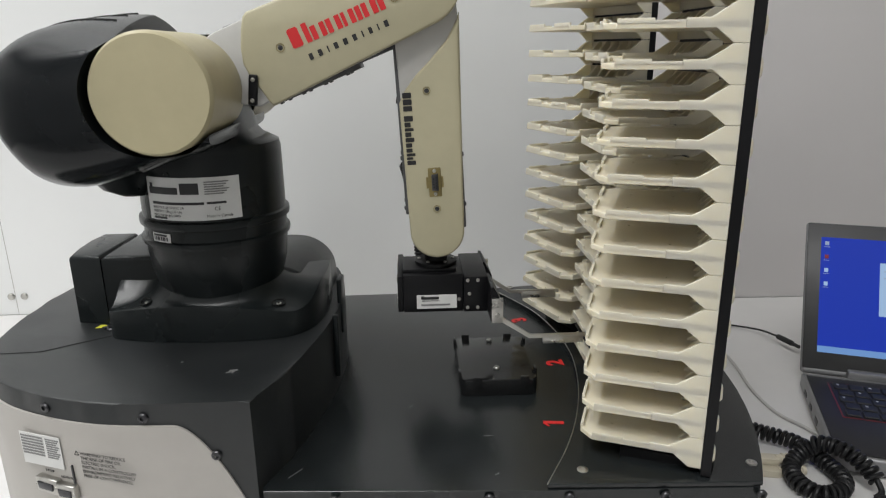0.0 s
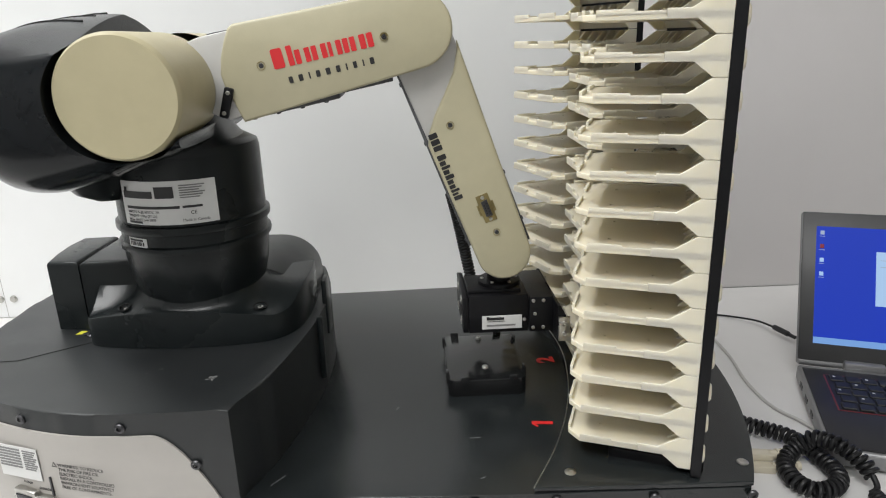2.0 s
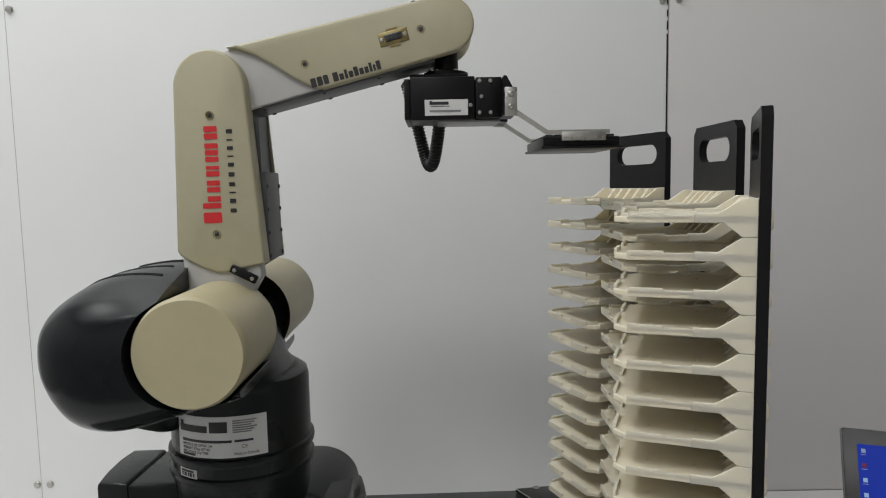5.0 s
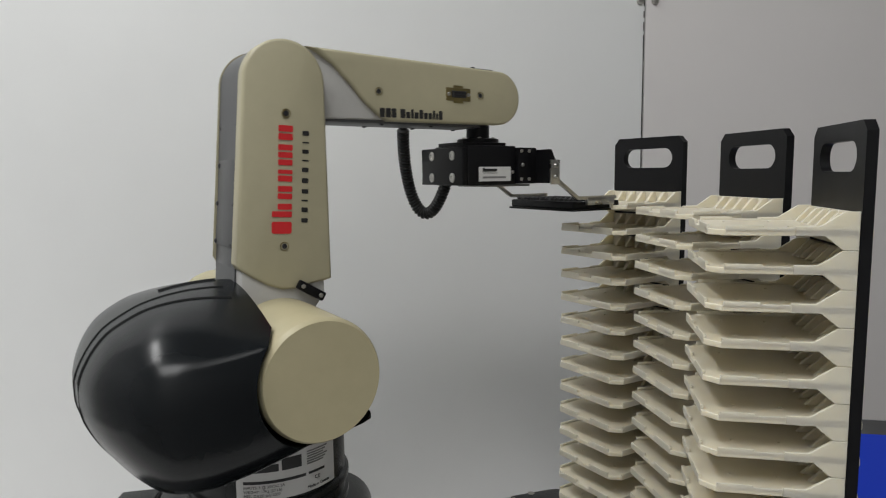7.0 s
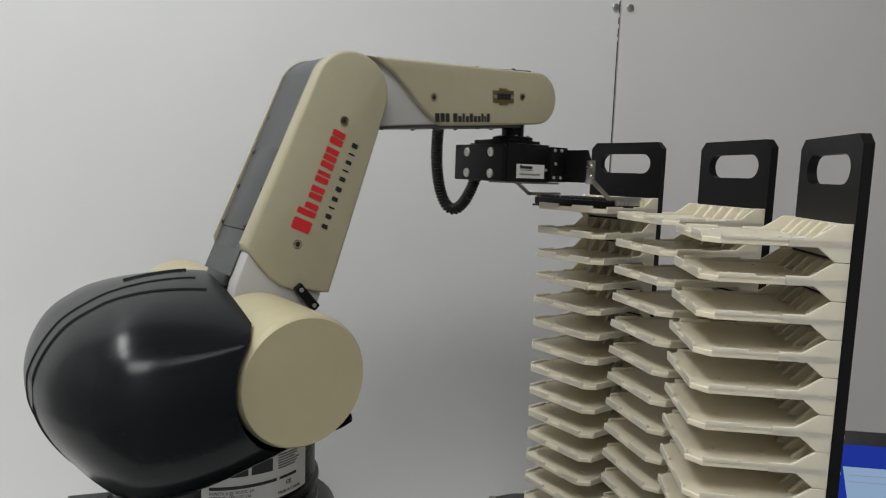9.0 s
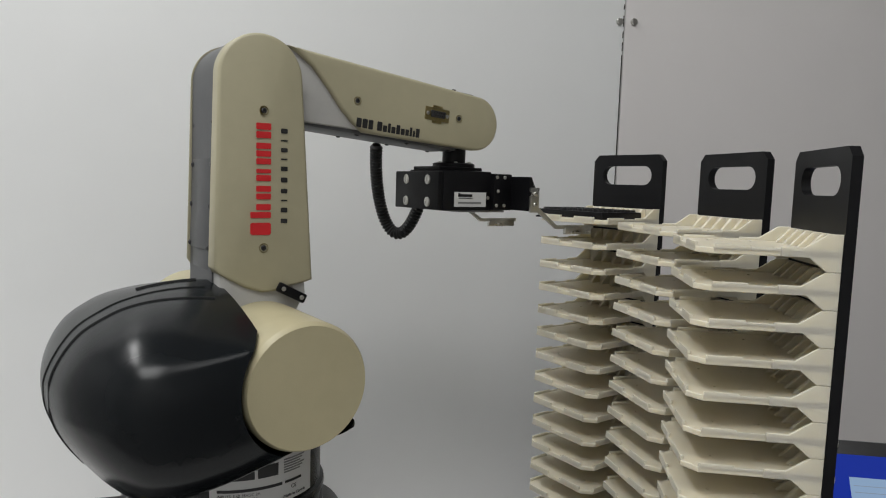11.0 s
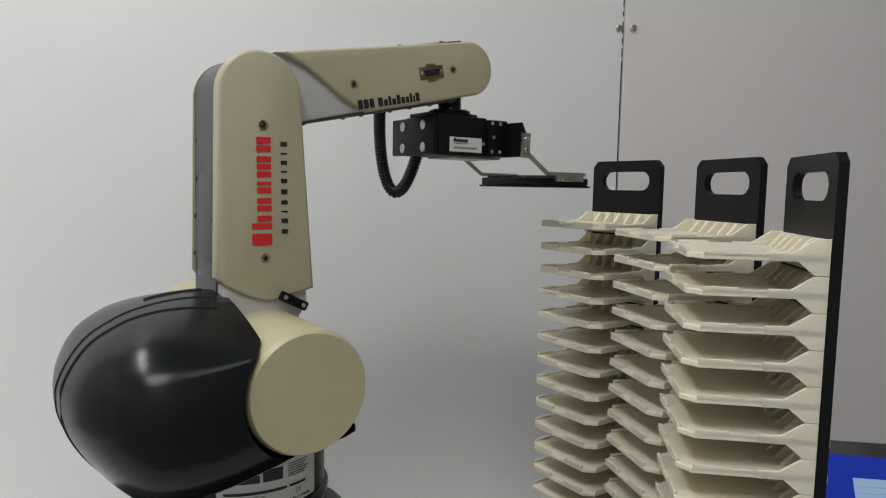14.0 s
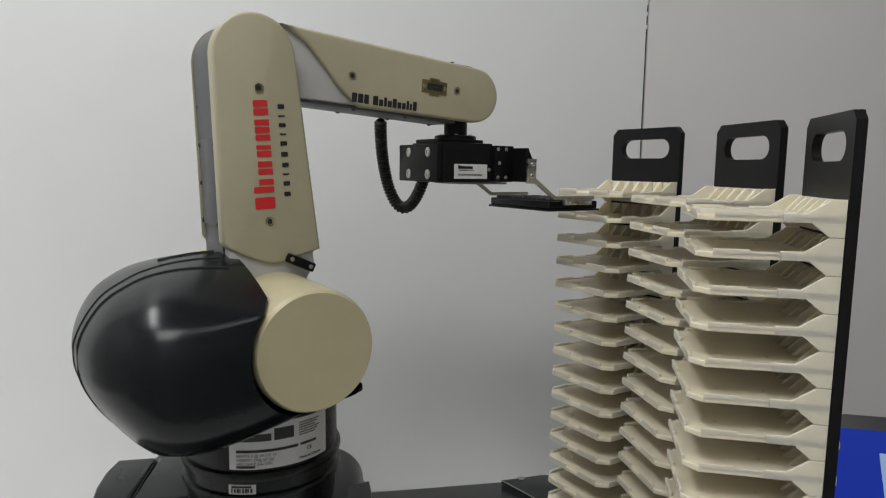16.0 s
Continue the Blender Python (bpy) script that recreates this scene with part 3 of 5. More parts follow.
def robot():
    rb = thing("laboratory_robot", "beige and black jointed laboratory robot on a charcoal base", "robot", pose(AXIS[0], AXIS[1], 0))
    base_shroud(rb)
    # turning column
    col = lathe([(0.0665, 0.140), (0.0690, 0.152), (0.0735, 0.170), (0.0758, 0.190), (0.0762, 0.199), (0.0795, 0.2), (0.080, 0.203), (0.0795, 0.206), (0.0765, 0.2075), (0.0765, 0.219), (0.080, 0.2205), (0.0805, 0.224), (0.080, 0.2275), (0.0765, 0.229), (0.0762, 0.296), (0.0745, 0.303), (0.065, 0.308), (0, 0.309)], 72)
    waist = part("waist_column", col, BODY, rb, "satin black ribbed turning column")
    yoke = loft([((0, 0, 0.285), (0.0752, 0, 0), (0, 0.0752, 0), 2), ((0.0, 0, 0.298), (0.0748, 0, 0), (0, 0.076, 0), 2.05), ((-0.002, 0, 0.304), (0.0715, 0, 0), (0, 0.077, 0), 2.2), ((-0.008, 0, 0.309), (0.0640, 0, 0), (0, 0.078, 0), 2.5), ((-0.0115, 0, 0.316), (0.0595, 0, 0), (0, 0.079, 0), 2.9), ((-0.013, 0, 0.328), (0.0575, 0, 0), (0, 0.081, 0), 3.2), ((-0.014, 0, 0.350), (0.0565, 0, 0), (0, 0.083, 0), 3.6), ((-0.014, 0, 0.380), (0.0500, 0, 0), (0, 0.083, 0), 4)], 72)
    part("yoke", yoke, BODY, waist)
    skirt = loft([((-0.068, -0.01, 0.254), (0.020, 0, 0), (0, 0.048, 0), 2.4), ((-0.074, -0.01, 0.262), (0.030, 0, 0), (0, 0.062, 0), 2.4), ((-0.082, -0.01, 0.29), (0.042, 0, 0), (0, 0.08, 0), 2.6)], 32)
    part("rear_skirt", skirt, BODY, waist)

    # labels bent round the column
    def on_column(a0, a1, z0, z1, r=0.0769, n=12, tilt=0.0):
        bm = bmesh.new()
        cols = []
        for k in range(n + 1):
            a = radians(a0 + (a1 - a0) * k / n)
            cols.append([bm.verts.new((rr * math.cos(a), rr * math.sin(a), z)) for rr in (r, r - 0.0005) for z in ((z0, z1) if rr == r else (z1, z0))])
        for p, q in zip(cols, cols[1:]):
            for k in range(4):
                bm.faces.new((p[k], q[k], q[(k + 1) % 4], p[(k + 1) % 4]))
        return bm

    lab = part("rating_plate", on_column(-130, -55, 0.2315, 0.2755, 0.0772), LABEL, waist, "white rating plate with black print")

    def column_text(a, z, text, size):
        """Lettering set sign by sign round the column."""
        cu = bpy.data.curves.new("print", "FONT")
        cu.body, cu.size, cu.extrude = text, size, 0.00012
        tmp = new("print", cu)
        me = bpy.data.meshes.new_from_object(tmp.evaluated_get(bpy.context.evaluated_depsgraph_get()))
        bpy.data.objects.remove(tmp)
        for v in me.vertices:
            ang = radians(a) + v.co.x / 0.0772
            r = 0.0774 + v.co.z
            v.co = (r * math.cos(ang), r * math.sin(ang), z + v.co.y)
        me.materials.clear()
        me.materials.append(INK)
        ob = new("print", me)
        ob.parent = lab
        return ob

    for z, s in ((0.2435, "INPUTS: 5 @ 35VDC 2A"), (0.2395, "WEIGHT: 17Kg (37 Lb)"), (0.2355, "MFG. DATE: July 2003")):
        column_text(-125, z, s, 0.0036)
    column_text(-75, 0.2415, "CE", 0.0052)
    column_text(-81, 0.2345, "Made in Canada", 0.0040)
    for a0, a1, z0, z1 in ((-127, -101, 0.2585, 0.2655), (-126, -123, 0.2585, 0.2695), (-99, -85, 0.2585, 0.270), (-125, -82, 0.2478, 0.2505), (-125, -112, 0.2328, 0.2350), (-80, -66, 0.2482, 0.2505)):
        part("print", on_column(a0, a1, z0, z1, 0.0776, 8), INK, lab)
    for k in range(6):
        part("print", on_column(-81, -63 - (k % 3) * 2, 0.2702 - 0.0024 * k, 0.2714 - 0.0024 * k, 0.0776, 6), GREYINK, lab)
    tag = part("asset_tag", on_column(-131, -112, 0.2065, 0.2165, 0.0772, 5), LABEL, waist, "small white bar-code tag")
    part("print", on_column(-129, -115, 0.2135, 0.2155, 0.0776, 4), INK, tag)
    for k in range(8):
        part("print", on_column(-129 + 1.9 * k, -128 + 1.9 * k + 0.4 * (k % 3), 0.2088, 0.2128, 0.0776, 1), INK, tag)

    shoulder_shell(waist)
    up = upper_arm(rb)
    fore = forearm(rb)
    grip = gripper(rb)
    return rb, waist, up, fore, grip


SHELL_Y = -0.022


def shoulder_shell(waist):
    """The big black cover behind the shoulder: a split, drawn-out egg."""
    prof = [(0.044, 0.312, 0.330, 0.128), (0.032, 0.304, 0.362, 0.134), (0.0, 0.294, 0.42, 0.137), (-0.03, 0.284, 0.429, 0.139), (-0.06, 0.274, 0.430, 0.140), (-0.09, 0.267, 0.426, 0.139), (-0.115, 0.268, 0.419, 0.135), (-0.131, 0.278, 0.411, 0.127), (-0.146, 0.294, 0.401, 0.113), (-0.157, 0.309, 0.388, 0.093), (-0.165, 0.324, 0.374, 0.065), (-0.1695, 0.337, 0.363, 0.032), (-0.1710, 0.345, 0.356, 0.010)]
    fine = [Vector((*q[:3], )) for q in prof]
    width = smooth_line([(q[0], q[3], 0) for q in prof], 3)
    fine = smooth_line(fine, 3)
    prof = [(p.x, p.y, p.z, w.y) for p, w in zip(fine, width)]
    n, sections = 112, {}
    body = bmesh.new()
    rings = []
    for x, z0, z1, w in prof:
        mid, half = (z0 + z1) / 2 + 0.002, (z1 - z0) / 2
        k = min(1, max(0, (x + 0.135) / 0.125))
        k = k * k * (3 - 2 * k)
        crease = 0.30 + 0.26 * k
        loop = []
        for i in range(n):
            a = 6.283185 * i / n
            ct, st = math.cos(a), math.sin(a)
            pw = 2 / (2.9 if st >= 0 else 2.3 + 1.9 * min(1, max(0, (x + 0.15) / 0.13)))
            y, z = math.copysign(abs(ct) ** pw, ct), math.copysign(abs(st) ** pw, st)
            if st > 0:
                g = a if a <= 1.5707963 else 3.1415927 - a
                if g < 0.505:
                    yy, zz = 1 - 0.05 * (g / 0.505) ** 2, crease * g / 0.505
                else:
                    u = (g - 0.505) / (1.5707963 - 0.505)
                    yy, zz = 0.95 * (1 - u), crease + (1 - crease) * (u + 0.55 * u * (1 - u))
                y, z = y * (1 - k) + math.copysign(yy, ct) * k, z * (1 - k) + zz * k
            loop.append((y, z))
        sections[x] = [(SHELL_Y + w * (y if y < 0 else 0.86 * y), mid + half * z) for y, z in loop]
        rings.append([body.verts.new((x, *q)) for q in sections[x]])
    for r, s in zip(rings, rings[1:]):
        for i in range(n):
            body.faces.new((r[i], r[(i + 1) % n], s[(i + 1) % n], s[i]))
    body.faces.new(rings[0][::-1])
    body.faces.new(rings[-1])
    raw = part("raw_cover", body, SHELL)
    cut = lathe([(0.0, -0.4), (0.0565, -0.4), (0.0565, 0.4), (0.0, 0.4)], 64, pose(0, 0, SHOULDER_Z, 90))
    one = part("cutter_round", cut, SHELL)
    two = part("cutter_front", prism([(-0.034, 0.425 - 0.05), (0.12, 0.33), (0.12, 0.6), (-0.034, 0.6)], -0.4, 0.4, 0, 2, Matrix(((1, 0, 0, 0), (0, 0, -1, 0), (0, 1, 0, 0), (0, 0, 0, 1)))), SHELL)
    for c in (one, two):
        md = raw.modifiers.new("cut", "BOOLEAN")
        md.operation, md.object, md.solver = "DIFFERENCE", c, "EXACT"
    me = bpy.data.meshes.new_from_object(raw.evaluated_get(bpy.context.evaluated_depsgraph_get()))
    for o in (raw, one, two):
        bpy.data.objects.remove(o)
    me.name = "shoulder_cover"
    me.materials.clear()
    me.materials.append(SHELL)
    for p in me.polygons:
        p.use_smooth, p.material_index = True, 0
    me.set_sharp_from_angle(angle=radians(40))
    ob = new("shoulder_cover", me)
    ob.parent = waist
    ob["label"] = "glossy black egg-shaped shoulder cover"
    # seams of the middle band, running over the back
    def seam(rows, y0, y1, radius, under):
        upper, lower = [], []
        for row in rows:
            x, z0, z1, w = row
            f = min(1, max(0, (x + 0.165) / 0.165))
            y = y0 + (y1 - y0) * f
            if abs(y) > 0.93 * w:
                continue
            ring = sections[x]
            up = sorted(q for q in ring if q[1] >= (z0 + z1) / 2 + 0.002)
            down = sorted(q for q in ring if q[1] <= (z0 + z1) / 2 + 0.002)
            upper.append(Vector((x, y + SHELL_Y, float(np.interp(y + SHELL_Y, [q[0] for q in up], [q[1] for q in up])))))
            lower.append(Vector((x, y + SHELL_Y, float(np.interp(y + SHELL_Y, [q[0] for q in down], [q[1] for q in down])))))
        line = upper + (lower[::-1][:under] if under else [])
        part("cover_seam", tube(line, radius, 6), GAP, waist)

    seam(prof[11:], -0.034, -0.064, 0.0013, 9)
    seam(prof[11:], -0.012, -0.032, 0.0010, 9)
    seam(prof[11:17], 0.012, -0.004, 0.0018, 0)


def arm_cover(outline, y0, y1):
    """One side cover with a rounded rim."""
    return prism(outline, 0, abs(y1 - y0), 0.003, 3, Matrix(((1, 0, 0, 0), (0, 0, -1 if y1 < y0 else 1, y0), (0, 1, 0, 0), (0, 0, 0, 1))), None, True)


def upper_arm(rb):
    hw0, hw1, x0 = 0.0465, 0.0375, 0.078
    arc = [(LINK + 0.039 * math.sin(a), hw1 * math.cos(a)) for a in np.linspace(0.12, math.pi - 0.12, 26)]
    low = [(0.070, -hw0 - 0.002), (0.068, -hw0 + 0.005), (0.066, -0.030), (0.0615, -0.012), (0.061, 0.0), (0.066, 0.015), (0.074, 0.030), (0.080, hw0 - 0.007), (0.085, hw0 - 0.004)]
    outline = arc + low
    inset = [(LINK + 0.0375 * math.sin(a), 0.0362 * math.cos(a)) for a in np.linspace(0.12, math.pi - 0.12, 26)] + [(0.068, -hw0 + 0.004), (0.055, -0.020), (0.055, hw0 - 0.0065)]
    up = part("upper_arm", prism(inset, -S_UP + 0.020, S_UP - 0.020, 0, 2, Matrix(((1, 0, 0, 0), (0, 0, 1, 0), (0, 1, 0, 0), (0, 0, 0, 1)))), GREYSTEEL, rb, "beige upper arm with grey steel back panel")
    near = arm_cover(outline, -S_UP + 0.0205, -S_UP)
    # a soft fold: the back part of the face falls away from a slanting line
    p, q = Vector((0.066, 0, 0.028)), Vector((0.232, 0, -0.013))
    out = Vector((-(q - p).z, 0, (q - p).x)).normalized()
    for shift in (0.0, 0.006):
        bmesh.ops.bisect_plane(near, geom=near.verts[:] + near.edges[:] + near.faces[:], plane_co=p + out * shift, plane_no=out)
    for v in near.verts:
        far = (v.co - p).dot(out) - 0.003
        if v.co.y < -S_UP + 0.004 and far > 0:
            v.co.y += 0.11 * far
    part("near_cover", near, CREAM, up, "beige painted side cover")
    part("far_cover", arm_cover(outline, S_UP - 0.0205, S_UP - 0.0155), CREAM, up, "beige painted side cover")
    br = [(0.11, 0.038), (0.11, -0.040), (0.056, -0.0435), (0.034, -0.030), (0.0, -0.02), (0.0, 0.030), (0.05, 0.038)]
    part("bracket", prism(br, 0, 0.020, 0.003, 2, Matrix(((1, 0, 0, 0), (0, 0, -1, -S_UP + 0.024), (0, 1, 0, 0), (0, 0, 0, 1)))), WHITEPAINT, up, "off-white cast bracket")
    drum = lathe([(0.0528, 0.0), (0.0528, S_DRUM - 0.045), (0.0524, S_DRUM - 0.0432), (0.0504, S_DRUM - 0.0396), (0.0499, S_DRUM - 0.039), (0, S_DRUM - 0.039)], 72, pose(0, -0.039, 0, 90))
    part("shoulder_drum", drum, DRUM, up, "beige shoulder drum with bevelled face")
    far = lathe([(0.0528, 0.0), (0.0528, 0.154), (0.049, 0.160), (0, 0.160)], 64, pose(0, 0.03, 0, -90))
    part("far_drum", far, DRUM, up, "beige shoulder drum")
    # black stop bar, panels and screws
    bar = part("stop_bar", box(-0.0150, 0.0150, -0.0045, 0.0045, -0.003, 0.003, 0.0018), ANOD, up, "", True, pose(0.0595, -S_UP - 0.002, -0.0265, 90, 0, 0) @ pose(0, 0, 0, 0, 0, 62))
    for s in (-0.010, 0.010):
        screw(SCREW_SMALL, bar, pose(s, 0, 0.003))
    slope = math.degrees(math.atan2(0.0435 - 0.0370, LINK - 0.1))
    part("back_panel", box(0.0, 0.155, -0.0315, 0.0310, 0.0, 0.0018, 0.0005), GREYSTEEL, up, "grey steel back panel", True, pose(0.098, 0, 0.0392, 0, slope, 0))
    part("back_panel_foot", box(0.045, 0.1, -0.024, 0.026, 0.034, 0.0395, 0.0012), GREYSTEEL, up)
    part("front_panel", box(0.07, 0.165, -0.031, 0.028, -0.0485, -0.036, 0.001), GREYSTEEL, up, "grey steel front panel")
    part("front_rail", box(0.165, LINK - 0.03, -0.031, -0.025, -0.044, -0.034, 0.0008), GREYSTEEL, up)
    for x in (0.003, 0.04, 0.077, 0.114, 0.151):
        for y in (-0.0295, 0.0290):
            screw(SCREW_COVER, up, pose(0.098, 0, 0.0392, 0, slope, 0) @ pose(x, y, 0.0018))
    for x in (0.075, 0.1, 0.125, 0.15):
        for y in (-0.028, 0.025):
            screw(SCREW_COVER, up, pose(x, y, -0.0485, 180))
    for x in (0.1018, 0.2234):
        cup = part("cover_screw", lathe([(0.0036, 0.0004), (0.0042, 0.0004), (0.0042, 0), (0.0036, -0.001), (0, -0.001)], 18), BRASS, up, "recessed brass-coloured screw", True, pose(x, -S_UP - 0.0002, -0.0005, 90))
        screw(SCREW_COVER, cup, pose(0, 0, -0.0006))
    # maker's mark: plain red and black blocks along the link
    m = basis((0.1135, -S_UP - 0.0003, -0.0070), (1, 0, 0), (0, 0, 1))
    word_blocks("red_mark", (0.0110, -0.0010, 0.0054, 0.0054, -0.0010, 0.0052, 0.0052, -0.0010, 0.0054, 0.0036, -0.0010, 0.0052, 0.0052, 0.0052, -0.0010, 0.0058, 0.0058), (1, 0, 1) + (0,) * 14, 0.0135, 0.0188, 0.0016, RED, up, m)
    word_blocks("black_mark", (0.0040, 0.0042, 0.0014, 0.0040, 0.0044, 0.0040, 0.0014, 0.0036, 0.0014, 0.0042), (0,) * 10, 0.0062, 0.0062, 0.0058, INK, up, m @ pose(0.0105, -0.0155, 0))
    return up


def forearm(rb):
    fo = part("forearm", box(0.0, LINK + 0.006, -S_FORE + 0.008, S_FORE - 0.018, -0.024, 0.028, 0.002), GREYSTEEL, rb, "beige forearm with off-white elbow bracket")
    top, bot, end = 0.0368, -0.0300, 0.0295
    arc = [(LINK + end * math.sin(a), 0.0008 + end * math.cos(a)) for a in np.linspace(0, math.pi, 24)]
    diag = [(0.112, bot), (0.100, -0.024), (0.085, -0.0115), (0.070, 0.005), (0.052, 0.0225), (0.034, 0.0335), (0.026, top)]
    part("near_cover", arm_cover(arc + diag, -S_FORE + 0.012, -S_FORE), CREAM, fo, "beige painted side cover")
    part("far_cover", arm_cover(arc + diag, S_FORE - 0.024, S_FORE - 0.014), CREAM, fo, "beige painted side cover")
    br = [(0.118, -0.028), (0.03, -0.030), (0.0, -0.03), (-0.02, -0.022), (-0.028, 0.0), (-0.02, 0.022), (0.0, 0.035), (0.06, 0.0355), (0.118, 0.03)]
    part("elbow_bracket", prism(br, 0, 0.052, 0.003, 2, Matrix(((1, 0, 0, 0), (0, 0, -1, 0.016), (0, 1, 0, 0), (0, 0, 0, 1)))), WHITEPAINT, fo, "off-white cast elbow bracket")
    part("marker", prism([(0, 0), (0.006, 0.0), (0.003, 0.0065)], 0, 0.0004, 0, 2, basis((0.030, -0.0366, -0.006), (1, 0, 0), (0, 0, 1))), INK, fo, "small black triangle mark")
    part("top_panel", box(0.03, LINK, -0.030, 0.016, 0.0285, 0.0335, 0.001), GREYSTEEL, fo)
    part("bottom_panel", box(0.03, LINK - 0.02, -0.033, 0.016, -0.0320, -0.0245, 0.001), GREYSTEEL, fo, "grey steel underside panel")
    for x in (0.045, 0.11, 0.17, 0.225):
        screw(SCREW_COVER, fo, pose(x, -0.028, 0.0335))
        screw(SCREW_COVER, fo, pose(x, -0.028, -0.0320, 180))
        screw(SCREW_COVER, fo, pose(x, 0.013, -0.0320, 180))
    for x, z in ((0.1003, -0.0009), (0.2252, 0.002)):
        cup = part("cover_screw", lathe([(0.0034, 0.0004), (0.0040, 0.0004), (0.0040, 0), (0.0034, -0.001), (0, -0.001)], 18), BRASS, fo, "recessed brass-coloured screw", True, pose(x, -S_FORE - 0.0002, z, 90))
        screw(SCREW_COVER, cup, pose(0, 0, -0.0006))
    port = part("serial_port", box(-0.0155, 0.0155, -0.0068, 0.0068, -0.001, 0.0008, 0.0005), BRASS, fo, "brass-plated nine-pin serial port", True, basis((0.196, -S_FORE - 0.0002, 0.0015), (1, 0, 0), (0, 0, 1)))
    part("port_face", prism([(-0.0085, -0.0035), (0.0085, -0.0035), (0.0095, 0.0035), (-0.0095, 0.0035)], 0.0006, 0.0032, 0.0006), DARKSTEEL, port)
    part("port_pins", bars([(-0.0062 + 0.0030 * k, -0.0050 + 0.0030 * k, 0.0008, 0.0020) for k in range(5)] + [(-0.0047 + 0.0030 * k, -0.0035 + 0.0030 * k, -0.0020, -0.0008) for k in range(4)], 0.0004), GAP, port, "", True, pose(0, 0, 0.0032))
    part("port_clip", box(-0.006, 0.006, 0.0068, 0.0092, -0.0008, 0.0006), BRASS, port)
    part("port_clip", box(-0.006, 0.006, -0.0092, -0.0068, -0.0008, 0.0006), BRASS, port)
    for s in (-1, 1):
        screw(SCREW_SMALL, port, pose(s * 0.0124, 0, 0.0008))
    word_blocks("black_mark", (0.0056, 0.0056, 0.0052, -0.0024, 0.0056, 0.0046, 0.0030, 0.0046, 0.0044, 0.0044, 0.0040, 0.0028, 0.0024, 0.0044), (1, 1, 1, 0, 1, 0, 1, 0, 1, 0, 0, 1, 0, 1), 0.0064, 0.0092, 0.0012, INK, fo, basis((0.1010, -S_FORE - 0.0003, -0.0262), (1, 0, 0), (0, 0, 1)))
    return fo


